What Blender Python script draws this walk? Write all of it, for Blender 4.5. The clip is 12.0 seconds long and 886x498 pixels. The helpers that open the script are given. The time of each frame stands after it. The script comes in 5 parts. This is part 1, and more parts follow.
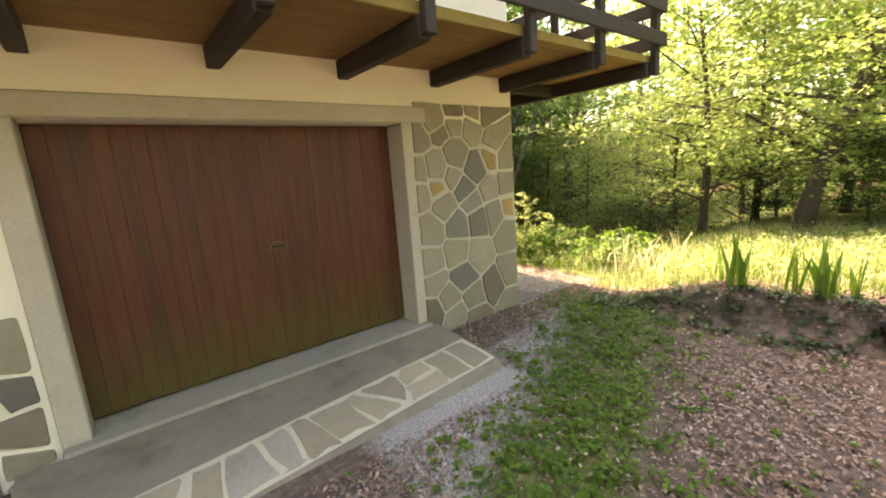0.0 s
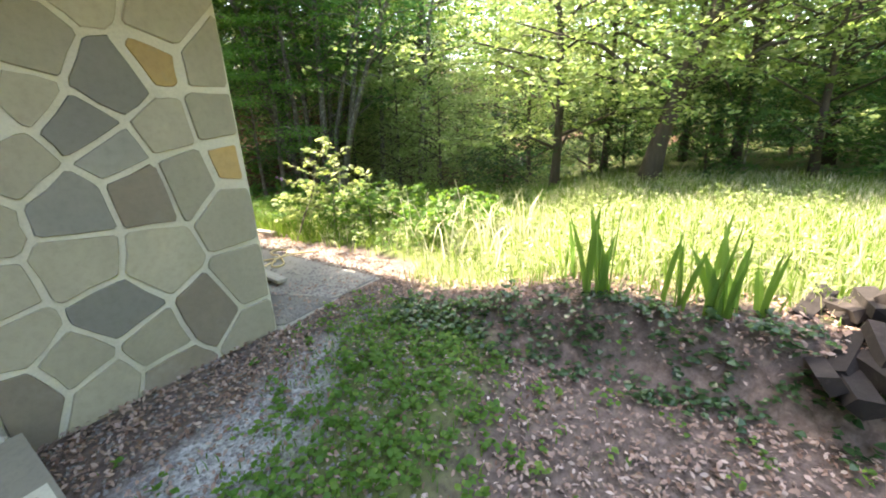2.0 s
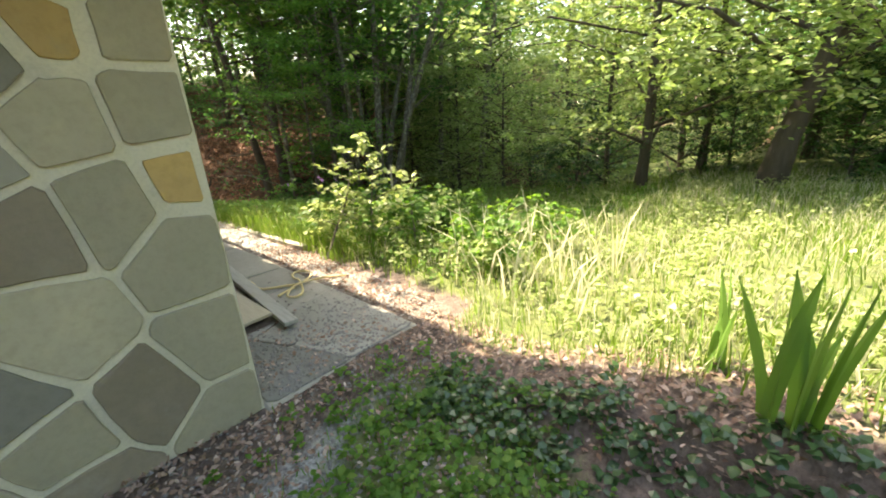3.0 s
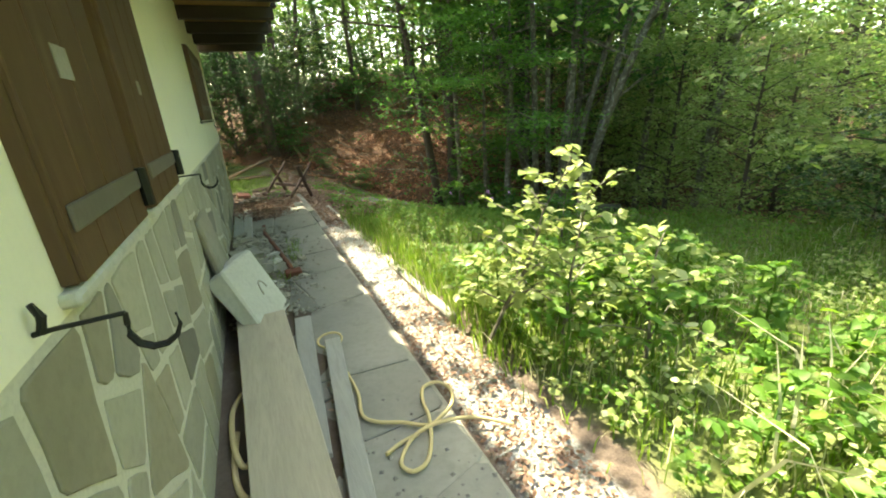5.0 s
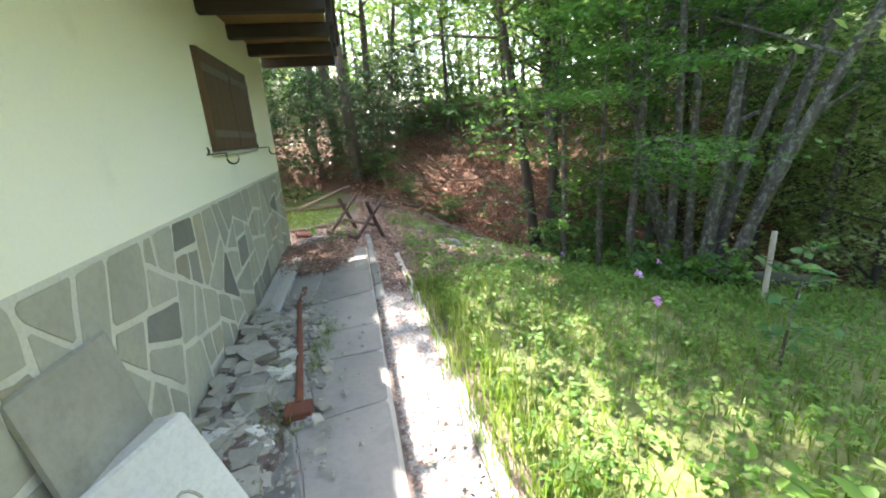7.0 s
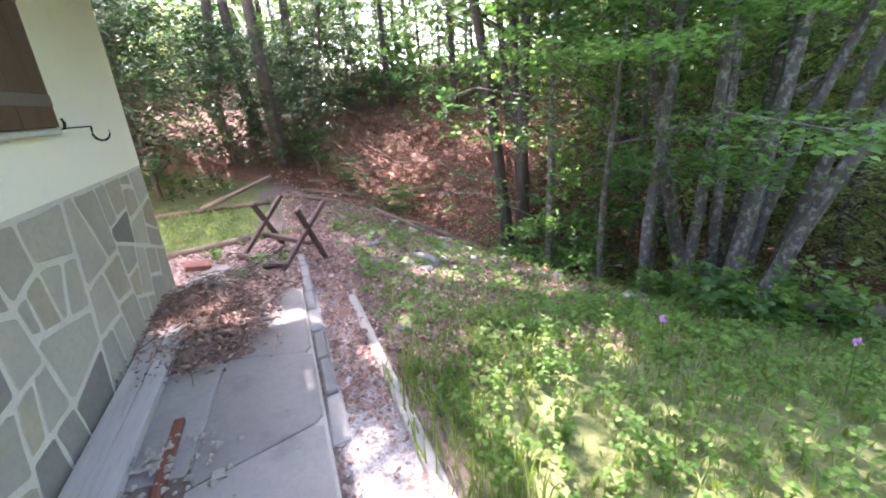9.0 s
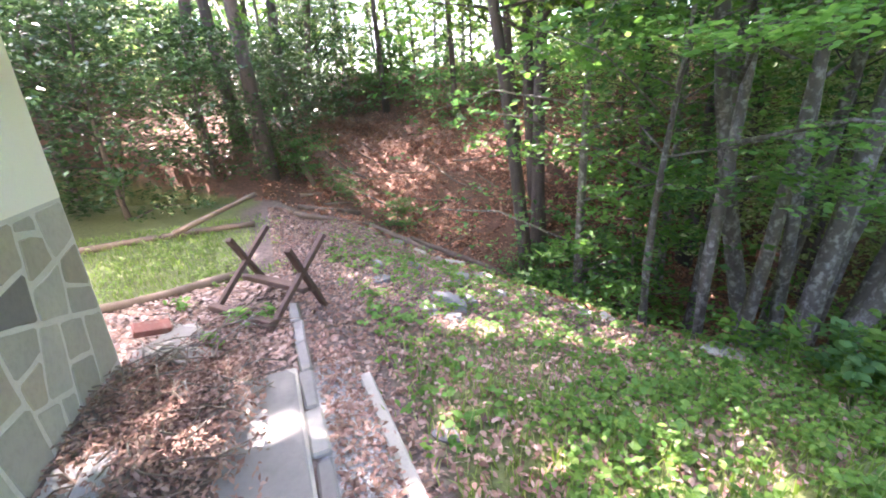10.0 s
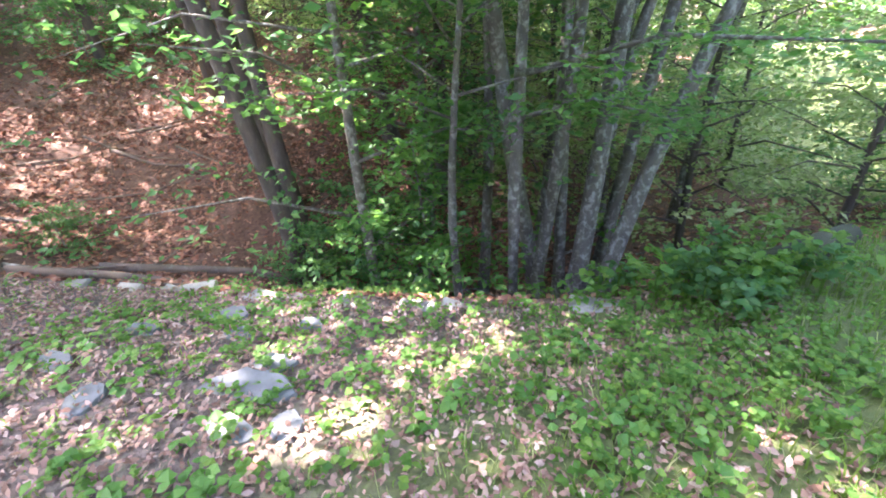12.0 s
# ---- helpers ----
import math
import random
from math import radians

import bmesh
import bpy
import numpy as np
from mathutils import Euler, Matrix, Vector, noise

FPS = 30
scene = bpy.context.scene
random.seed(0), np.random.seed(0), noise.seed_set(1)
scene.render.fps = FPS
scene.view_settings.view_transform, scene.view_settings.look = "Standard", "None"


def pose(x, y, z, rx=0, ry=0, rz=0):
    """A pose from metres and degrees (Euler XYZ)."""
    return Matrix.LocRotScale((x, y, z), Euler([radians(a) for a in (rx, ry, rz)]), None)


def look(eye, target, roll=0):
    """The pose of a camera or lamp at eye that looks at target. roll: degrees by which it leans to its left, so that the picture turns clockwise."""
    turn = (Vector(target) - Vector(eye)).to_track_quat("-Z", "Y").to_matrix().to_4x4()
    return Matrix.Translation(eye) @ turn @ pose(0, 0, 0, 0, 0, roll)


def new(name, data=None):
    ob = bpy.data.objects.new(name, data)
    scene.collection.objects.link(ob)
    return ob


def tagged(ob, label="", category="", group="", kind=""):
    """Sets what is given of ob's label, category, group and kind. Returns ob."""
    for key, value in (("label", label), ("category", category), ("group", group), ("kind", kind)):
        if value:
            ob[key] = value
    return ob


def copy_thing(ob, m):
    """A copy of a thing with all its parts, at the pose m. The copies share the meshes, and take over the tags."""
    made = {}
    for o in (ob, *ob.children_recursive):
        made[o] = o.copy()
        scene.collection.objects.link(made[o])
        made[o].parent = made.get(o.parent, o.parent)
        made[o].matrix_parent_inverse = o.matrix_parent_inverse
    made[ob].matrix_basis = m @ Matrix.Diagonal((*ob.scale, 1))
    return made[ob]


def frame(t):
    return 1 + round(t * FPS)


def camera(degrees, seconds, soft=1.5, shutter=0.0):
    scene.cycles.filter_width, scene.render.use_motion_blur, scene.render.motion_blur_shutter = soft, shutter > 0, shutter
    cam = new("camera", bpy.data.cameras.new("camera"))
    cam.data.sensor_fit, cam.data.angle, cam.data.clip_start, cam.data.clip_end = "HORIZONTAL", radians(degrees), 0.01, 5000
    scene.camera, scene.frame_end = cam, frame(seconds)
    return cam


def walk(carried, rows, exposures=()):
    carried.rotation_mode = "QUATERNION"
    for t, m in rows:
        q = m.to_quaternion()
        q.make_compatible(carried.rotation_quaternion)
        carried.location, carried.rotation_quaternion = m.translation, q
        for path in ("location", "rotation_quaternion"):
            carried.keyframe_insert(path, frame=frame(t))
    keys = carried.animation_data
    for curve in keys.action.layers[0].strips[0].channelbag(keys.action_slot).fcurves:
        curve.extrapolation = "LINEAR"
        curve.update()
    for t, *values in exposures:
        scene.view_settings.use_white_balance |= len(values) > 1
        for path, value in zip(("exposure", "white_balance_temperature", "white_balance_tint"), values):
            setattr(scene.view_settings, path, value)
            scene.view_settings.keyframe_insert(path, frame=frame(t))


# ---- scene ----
cam = camera(93.7, 12.0, soft=1.9)
METRES, EYE, TILT, LEAN, TURN = 12.0, 1.65, 0.0, 0.0, -38.6
ROWS = [
    (0.0, 0.0, 0.0, 0.0, -0.8, -10.71, 4.25),
    (0.5, 0.0233, 0.0336, -0.0073, -9.58, -12.33, 4.57),
    (1.0, 0.052, 0.0759, -0.0119, -18.17, -12.2, 4.35),
    (1.5, 0.0765, 0.1169, -0.015, -19.62, -17.16, 5.05),
    (2.0, 0.1046, 0.1562, -0.0161, -17.53, -18.95, 2.61),
    (2.5, 0.1178, 0.1958, -0.0176, -15.1, -18.98, 2.69),
    (3.0, 0.1298, 0.2403, -0.0196, -9.21, -19.52, 3.61),
    (5.0, 0.109, 0.3982, -0.0171, 13.61, -19.5, 3.8),
    (5.5, 0.1025, 0.4331, -0.0161, 17.36, -17.77, 3.48),
    (6.0, 0.093, 0.4712, -0.0147, 26.65, -17.21, 1.98),
    (6.5, 0.0762, 0.5022, -0.0141, 27.08, -15.06, 1.72),
    (7.0, 0.0581, 0.5415, -0.0163, 26.06, -15.87, 4.19),
    (9.0, -0.0455, 0.6802, -0.0175, 16.9, -19.67, 3.51),
    (9.5, -0.0708, 0.7137, -0.0167, 15.45, -18.76, 3.49),
    (10.0, -0.0994, 0.7543, -0.0163, 15.46, -19.12, 3.5),
    (10.5, -0.1252, 0.7854, -0.0148, 10.98, -19.98, 3.5),
    (11.0, -0.1421, 0.8203, -0.0206, 2.47, -22.35, 3.4),
    (11.5, -0.1557, 0.855, -0.022, -11.15, -24.84, 3.93),
    (12.0, -0.1519, 0.8799, -0.0266, -23.96, -28.15, 4.09),
]
LIGHT = ((0.0, 3.05, 10500, 22), (0.5, 3.39, 7633, 17), (1.0, 3.32, 7466, 17), (2.0, 3.24, 7483, 14), (3.0, 2.80, 8200, 9), (5.0, 3.10, 8400, -4), (6.0, 3.36, 8075, 3), (7.0, 3.67, 6550, 19), (9.0, 4.11, 6223, 40), (10.0, 4.37, 6310, 35), (10.5, 4.38, 6770, 34), (11.0, 4.27, 7400, 26), (11.5, 4.58, 6690, 30), (12.0, 4.60, 6050, 29))
walk(cam, [(t, pose(0, 0, EYE, TILT, LEAN, TURN) @ pose(METRES * x, METRES * y, METRES * z, 90 + pitch, roll, yaw)) for t, x, y, z, yaw, pitch, roll in ROWS], LIGHT)

# ---- world, sun, exposure ----
world = bpy.data.worlds.new("world")
scene.world = world
world.use_nodes = True
wn = world.node_tree
sky = wn.nodes.new("ShaderNodeTexSky")
sky.sky_type = 'NISHITA'
sky.sun_disc = False
sky.dust_density = 2.5
sky.sun_elevation = radians(57)
sky.sun_rotation = radians(-2)
wn.nodes["Background"].inputs[1].default_value = 0.15
wn.links.new(sky.outputs[0], wn.nodes["Background"].inputs[0])
SUN = Vector((-0.02, 0.545, 0.84)).normalized()
sun_data = bpy.data.lights.new("sun", 'SUN')
sun_data.energy, sun_data.angle, sun_data.color = 3.5, radians(0.6), (1.0, 0.93, 0.82)
sun = new("sun", sun_data)
sun.matrix_world = look(SUN * 40, (0, 0, 0))

# ---- materials ----
def nodes_of(name):
    m = bpy.data.materials.new(name)
    m.use_nodes = True
    nt = m.node_tree
    return m, nt, nt.nodes["Principled BSDF"]


def nd(nt, kind, **inputs):
    n = nt.nodes.new(kind)
    for k, v in inputs.items():
        n.inputs[k].default_value = v
    return n


def noise_node(nt, vec, scale, detail=4.0, rough=0.6):
    n = nd(nt, "ShaderNodeTexNoise", Scale=scale, Detail=detail, Roughness=rough)
    nt.links.new(vec, n.inputs["Vector"])
    return n.outputs["Fac"]


def ramp(nt, fac, lo, hi):
    n = nt.nodes.new("ShaderNodeMapRange")
    n.inputs[1].default_value, n.inputs[2].default_value = lo, hi
    nt.links.new(fac, n.inputs[0])
    return n.outputs[0]


def mix(nt, fac, a, b):
    n = nt.nodes.new("ShaderNodeMix")
    n.data_type = 'RGBA'
    for s, v in ((n.inputs[0], fac), (n.inputs[6], a), (n.inputs[7], b)):
        if isinstance(v, (int, float)):
            s.default_value = v
        elif isinstance(v, tuple):
            s.default_value = (*v, 1)
        else:
            nt.links.new(v, s)
    return n.outputs[2]


def math_node(nt, op, a, b=0.0):
    n = nt.nodes.new("ShaderNodeMath")
    n.operation = op
    for s, v in ((n.inputs[0], a), (n.inputs[1], b)):
        if isinstance(v, (int, float)):
            s.default_value = v
        else:
            nt.links.new(v, s)
    return n.outputs[0]


def position(nt, stretch=(1, 1, 1)):
    g = nt.nodes.new("ShaderNodeNewGeometry")
    mp = nt.nodes.new("ShaderNodeMapping")
    mp.inputs["Scale"].default_value = stretch
    nt.links.new(g.outputs["Position"], mp.inputs["Vector"])
    return mp.outputs[0]


def bump(nt, bsdf, height, strength, dist):
    b = nt.nodes.new("ShaderNodeBump")
    b.inputs["Strength"].default_value, b.inputs["Distance"].default_value = strength, dist
    nt.links.new(height, b.inputs["Height"])
    nt.links.new(b.outputs[0], bsdf.inputs["Normal"])


def surface(name, a, b, dirt=None, big=1.2, fine=30.0, stretch=(1, 1, 1), rough=0.85, relief=0.004, vary=0.0, metal=0.0, dirt_at=(0.55, 0.8), speck=0.6):
    """Two colours mixed at a large and a fine scale, with a third for stains; vary: object to object change of brightness."""
    m, nt, p = nodes_of(name)
    v = position(nt, stretch)
    n1, n2 = noise_node(nt, v, big, 5), noise_node(nt, v, fine, 6, 0.7)
    c = mix(nt, ramp(nt, n1, 0.3, 0.7), a, b)
    dark = tuple(x * 0.6 for x in a)
    c = mix(nt, math_node(nt, 'MULTIPLY', ramp(nt, n2, 0.45, 0.8), speck), c, dark)
    if dirt:
        n3 = noise_node(nt, v, big * 2.7, 6, 0.65)
        c = mix(nt, math_node(nt, 'MULTIPLY', ramp(nt, n3, *dirt_at), 0.75), c, dirt)
    if vary:
        oi = nt.nodes.new("ShaderNodeObjectInfo")
        hs = nd(nt, "ShaderNodeHueSaturation")
        nt.links.new(math_node(nt, 'ADD', math_node(nt, 'MULTIPLY', oi.outputs["Random"], 2 * vary), 1 - vary), hs.inputs["Value"])
        nt.links.new(c, hs.inputs["Color"])
        c = hs.outputs[0]
    nt.links.new(c, p.inputs["Base Color"])
    p.inputs["Roughness"].default_value = rough
    p.inputs["Metallic"].default_value = metal
    bump(nt, p, n2, 0.6, relief)
    return m


def leafy(name, a, b, c3, glow=0.45, rough=0.5):
    """Thin leaves that let light through; every leaf has its own tone."""
    m, nt, p = nodes_of(name)
    g = nt.nodes.new("ShaderNodeNewGeometry")
    r = g.outputs["Random Per Island"]
    col = mix(nt, ramp(nt, r, 0.0, 0.6), a, b)
    col = mix(nt, ramp(nt, r, 0.75, 1.0), col, c3)
    v = position(nt)
    col = mix(nt, math_node(nt, 'MULTIPLY', ramp(nt, noise_node(nt, v, 0.7), 0.4, 0.7), 0.5), col, a)
    nt.links.new(col, p.inputs["Base Color"])
    p.inputs["Roughness"].default_value = rough
    p.inputs["Specular IOR Level"].default_value = 0.28 if rough > 0.3 else 0.5
    if glow:
        t = nt.nodes.new("ShaderNodeBsdfTranslucent")
        bright = nd(nt, "ShaderNodeHueSaturation", Value=1.6, Saturation=1.1, Hue=0.485)
        nt.links.new(col, bright.inputs["Color"])
        nt.links.new(bright.outputs[0], t.inputs[0])
        ms = nt.nodes.new("ShaderNodeMixShader")
        ms.inputs[0].default_value = glow
        nt.links.new(p.outputs[0], ms.inputs[1])
        nt.links.new(t.outputs[0], ms.inputs[2])
        nt.links.new(ms.outputs[0], nt.nodes["Material Output"].inputs[0])
    return m


def door_wood(name):
    """Reddish varnished boards, weathered dark in streaks, mossy near the ground."""
    m, nt, p = nodes_of(name)
    v = position(nt, (14, 14, 0.7))
    grain = noise_node(nt, v, 3.0, 8, 0.7)
    c = mix(nt, ramp(nt, grain, 0.35, 0.7), (0.075, 0.018, 0.007), (0.155, 0.042, 0.014))
    streak = noise_node(nt, position(nt, (5, 5, 0.35)), 2.0, 4)
    c = mix(nt, math_node(nt, 'MULTIPLY', ramp(nt, streak, 0.45, 0.7), 0.8), c, (0.04, 0.016, 0.008))
    sx = nt.nodes.new("ShaderNodeSeparateXYZ")
    nt.links.new(position(nt), sx.inputs[0])
    rise = math_node(nt, 'SUBTRACT', 1.0, ramp(nt, sx.outputs[2], 0.25, 0.85))
    moss = math_node(nt, 'MULTIPLY', rise, ramp(nt, noise_node(nt, position(nt, (6, 6, 1.0)), 1.6, 5), 0.25, 0.52))
    c = mix(nt, math_node(nt, 'MULTIPLY', moss, 0.85), c, (0.08, 0.07, 0.012))
    nt.links.new(c, p.inputs["Base Color"])
    p.inputs["Roughness"].default_value = 0.5
    bump(nt, p, grain, 0.5, 0.003)
    return m


M_PLASTER = surface("plaster_cream", (0.88, 0.85, 0.69), (0.85, 0.82, 0.66), (0.66, 0.62, 0.48), big=0.8, fine=60, rough=0.9, relief=0.0012, dirt_at=(0.62, 0.95), speck=0.12)
M_TRIM = surface("garage_frame_plaster", (0.56, 0.52, 0.42), (0.47, 0.43, 0.34), (0.30, 0.28, 0.21), big=1.5, fine=50, rough=0.9, relief=0.002)
M_MORTAR = surface("mortar", (0.58, 0.545, 0.425), (0.50, 0.47, 0.37), (0.30, 0.29, 0.24), big=2.0, fine=70, relief=0.004)
M_MORTAR_PALE = surface("pale_mortar", (0.62, 0.60, 0.50), (0.54, 0.52, 0.44), (0.38, 0.37, 0.31), big=2.0, fine=70, relief=0.004)
M_STONE = surface("slate_stone_grey", (0.35, 0.315, 0.225), (0.285, 0.26, 0.19), (0.39, 0.335, 0.225), big=2.5, fine=26, rough=0.8, relief=0.004, vary=0.2)
# Lighter copy of the house stone: the side wall's light is put into colour.
M_STONE_LIT = surface("slate_stone_lit", (0.40, 0.385, 0.30), (0.33, 0.315, 0.25), (0.36, 0.35, 0.31), big=2.5, fine=26, rough=0.8, relief=0.004, vary=0.14)
M_STONE_BLUE = surface("slate_stone_blue", (0.235, 0.225, 0.185), (0.19, 0.183, 0.155), (0.24, 0.225, 0.185), big=2.5, fine=26, rough=0.75, relief=0.004, vary=0.25)
M_STONE_BROWN = surface("stone_brown", (0.25, 0.21, 0.155), (0.20, 0.165, 0.12), (0.28, 0.26, 0.21), big=2.5, fine=26, rough=0.8, relief=0.004, vary=0.2)
M_STONE_OCHRE = surface("stone_ochre", (0.42, 0.28, 0.10), (0.36, 0.25, 0.11), (0.25, 0.22, 0.15), big=4.0, fine=26, rough=0.8, relief=0.004, vary=0.15)
M_DOOR = door_wood("garage_door_wood")
M_DARKWOOD = surface("dark_stained_beam", (0.035, 0.025, 0.018), (0.022, 0.017, 0.013), (0.06, 0.05, 0.04), big=2, fine=18, stretch=(1, 1, 1), rough=0.7, relief=0.003)
M_DECK = surface("deck_boards_brown", (0.33, 0.19, 0.07), (0.24, 0.135, 0.05), (0.26, 0.20, 0.05), big=1.5, fine=9, stretch=(0.5, 6, 6), rough=0.75, relief=0.003)
M_DECK_EDGE = surface("mossy_deck_edge", (0.30, 0.24, 0.07), (0.22, 0.16, 0.055), (0.10, 0.12, 0.02), big=2, fine=20, rough=0.9)
M_SHUTTER = surface("brown_shutter_wood", (0.115, 0.062, 0.028), (0.085, 0.045, 0.02), (0.15, 0.10, 0.055), big=1.5, fine=9, stretch=(5, 5, 0.5), rough=0.6, relief=0.002)
M_STRAP = surface("grey_strap", (0.17, 0.15, 0.12), (0.13, 0.115, 0.09), big=3, fine=40, rough=0.6)
M_IRON = surface("black_iron", (0.02, 0.022, 0.02), (0.03, 0.03, 0.028), big=4, fine=50, rough=0.5, metal=0.6)
M_RUST = surface("rusty_iron", (0.16, 0.05, 0.025), (0.10, 0.035, 0.02), (0.22, 0.09, 0.04), big=6, fine=60, rough=0.9, relief=0.003)
M_CONCRETE = surface("worn_concrete", (0.37, 0.35, 0.29), (0.28, 0.27, 0.23), (0.15, 0.145, 0.11), big=1.1, fine=45, rough=0.9, relief=0.004)
M_APRON = surface("trowelled_cement", (0.26, 0.235, 0.18), (0.20, 0.18, 0.14), (0.11, 0.095, 0.07), big=1.3, fine=40, rough=0.85, relief=0.004, dirt_at=(0.5, 0.75))
M_FLAG = surface("walkway_flagstone", (0.245, 0.238, 0.21), (0.185, 0.18, 0.16), (0.115, 0.11, 0.09), big=1.7, fine=30, rough=0.8, relief=0.004, vary=0.22)
M_PALE = surface("pale_limestone", (0.58, 0.57, 0.50), (0.50, 0.49, 0.43), (0.36, 0.35, 0.29), big=3, fine=40, rough=0.9, relief=0.004)
M_SUNK = surface("sunk_slate", (0.165, 0.17, 0.165), (0.12, 0.123, 0.118), (0.085, 0.085, 0.06), big=4, fine=24, rough=0.85, relief=0.006)
M_SLABGREY = surface("old_grey_slab", (0.35, 0.325, 0.26), (0.28, 0.26, 0.205), (0.17, 0.155, 0.12), big=3, fine=30, rough=0.9, relief=0.006)
M_BOARD = surface("pale_weathered_board", (0.47, 0.41, 0.31), (0.40, 0.35, 0.265), (0.32, 0.27, 0.20), big=1.5, fine=10, stretch=(8, 0.8, 8), rough=0.8, relief=0.002)
M_GREYBOARD = surface("grey_weathered_board", (0.36, 0.35, 0.32), (0.29, 0.285, 0.26), (0.20, 0.19, 0.17), big=1.5, fine=10, stretch=(8, 0.8, 8), rough=0.85, relief=0.003)
M_ROPE = surface("yellow_rope", (0.62, 0.50, 0.26), (0.52, 0.42, 0.22), big=8, fine=120, rough=0.9, relief=0.002)
M_SAW = surface("sawhorse_wood", (0.105, 0.06, 0.042), (0.07, 0.043, 0.031), (0.15, 0.11, 0.085), big=3, fine=16, stretch=(2, 2, 2), rough=0.8, relief=0.003)
M_BRICK = surface("red_brick", (0.27, 0.11, 0.08), (0.22, 0.09, 0.065), (0.3, 0.22, 0.17), big=8, fine=60, relief=0.004)
M_RUBBLE = surface("rubble_stone", (0.30, 0.285, 0.235), (0.22, 0.21, 0.175), (0.37, 0.33, 0.25), big=5, fine=40, relief=0.005, vary=0.3)
M_GRAVEL = surface("gravel_stones", (0.22, 0.205, 0.19), (0.15, 0.145, 0.14), (0.29, 0.27, 0.24), big=14, fine=80, relief=0.003)
M_GRAVEL_PALE = surface("pale_gravel_stones", (0.36, 0.325, 0.28), (0.27, 0.235, 0.20), (0.21, 0.17, 0.135), big=14, fine=80, relief=0.003)
M_BARK = surface("grey_bark", (0.15, 0.135, 0.105), (0.075, 0.066, 0.05), (0.32, 0.31, 0.265), big=2.2, fine=9, stretch=(2.5, 2.5, 2.0), rough=0.95, relief=0.03, speck=0.85, dirt_at=(0.5, 0.62))
M_BARK_DARK = surface("dark_bark", (0.085, 0.068, 0.052), (0.05, 0.04, 0.032), (0.13, 0.12, 0.09), big=3, fine=14, stretch=(4, 4, 0.9), rough=0.95, relief=0.012)
M_LOG = surface("rotting_log", (0.16, 0.12, 0.085), (0.10, 0.075, 0.055), (0.24, 0.22, 0.17), big=3, fine=14, rough=0.95, relief=0.01)
M_MOSSLOG = surface("mossy_log", (0.05, 0.055, 0.028), (0.03, 0.028, 0.02), (0.09, 0.11, 0.03), big=4, fine=20, rough=0.95, relief=0.01)
M_SOIL = surface("dark_soil", (0.085, 0.06, 0.045), (0.13, 0.10, 0.08), (0.18, 0.16, 0.13), big=4, fine=40, rough=0.95, relief=0.01)
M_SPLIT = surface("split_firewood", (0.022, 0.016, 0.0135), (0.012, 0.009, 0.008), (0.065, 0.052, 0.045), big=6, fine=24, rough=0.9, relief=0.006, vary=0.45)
M_TARP = surface("pale_sheet", (0.74, 0.68, 0.64), (0.66, 0.60, 0.57), (0.45, 0.40, 0.37), big=3, fine=30, rough=0.6)
M_PAPER = surface("paper_note", (0.38, 0.36, 0.31), (0.33, 0.31, 0.27), big=9, fine=80)
M_ROOF = surface("roof_tiles", (0.22, 0.10, 0.07), (0.16, 0.08, 0.06), (0.1, 0.1, 0.07), big=2, fine=20)

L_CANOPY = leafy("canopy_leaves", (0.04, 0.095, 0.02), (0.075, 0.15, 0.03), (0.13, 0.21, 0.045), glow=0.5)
# Lit version of the canopy leaves: whitish sun highlights are in the colour.
L_CANOPY_SUNLIT = leafy("canopy_leaves_painted_sun", (0.13, 0.21, 0.06), (0.23, 0.31, 0.115), (0.42, 0.46, 0.25), glow=0.5)
L_DARK = leafy("dark_glossy_leaves", (0.03, 0.068, 0.026), (0.052, 0.105, 0.038), (0.10, 0.155, 0.07), glow=0.28, rough=0.25)
L_MAPLE = leafy("shade_leaves", (0.045, 0.125, 0.04), (0.07, 0.165, 0.05), (0.11, 0.21, 0.055), glow=0.5)
# Green leaves paled towards white: the glare of full sun is in the colour.
L_SAPLING_SUNLIT = leafy("sapling_leaves_painted_sun", (0.18, 0.25, 0.075), (0.27, 0.33, 0.13), (0.42, 0.46, 0.26), glow=0.42, rough=0.4)
L_GRASS = leafy("grass_blades", (0.085, 0.165, 0.026), (0.14, 0.225, 0.05), (0.30, 0.32, 0.155), glow=0.45)
L_STRAW = leafy("dry_grass", (0.42, 0.41, 0.27), (0.55, 0.535, 0.41), (0.30, 0.33, 0.12), glow=0.35, rough=0.7)
L_HERB = leafy("herb_leaves", (0.055, 0.145, 0.024), (0.10, 0.20, 0.035), (0.16, 0.26, 0.05), glow=0.45)
L_IRIS = leafy("iris_blades", (0.11, 0.22, 0.045), (0.18, 0.30, 0.075), (0.30, 0.40, 0.16), glow=0.4)
L_LITTER = leafy("dead_leaves", (0.15, 0.085, 0.055), (0.33, 0.235, 0.19), (0.47, 0.38, 0.325), glow=0.0, rough=0.75)
L_RED_LITTER = leafy("red_brown_leaves", (0.16, 0.065, 0.036), (0.30, 0.145, 0.085), (0.46, 0.28, 0.19), glow=0.0, rough=0.75)
L_TERRACE_LITTER = leafy("brown_leaves", (0.13, 0.07, 0.047), (0.30, 0.19, 0.145), (0.46, 0.345, 0.28), glow=0.0, rough=0.8)
L_FRESH = leafy("fresh_leaves", (0.07, 0.18, 0.04), (0.11, 0.24, 0.055), (0.17, 0.31, 0.08), glow=0.5)
L_PETAL = leafy("violet_petals", (0.42, 0.22, 0.48), (0.50, 0.28, 0.52), (0.55, 0.38, 0.60), glow=0.3)

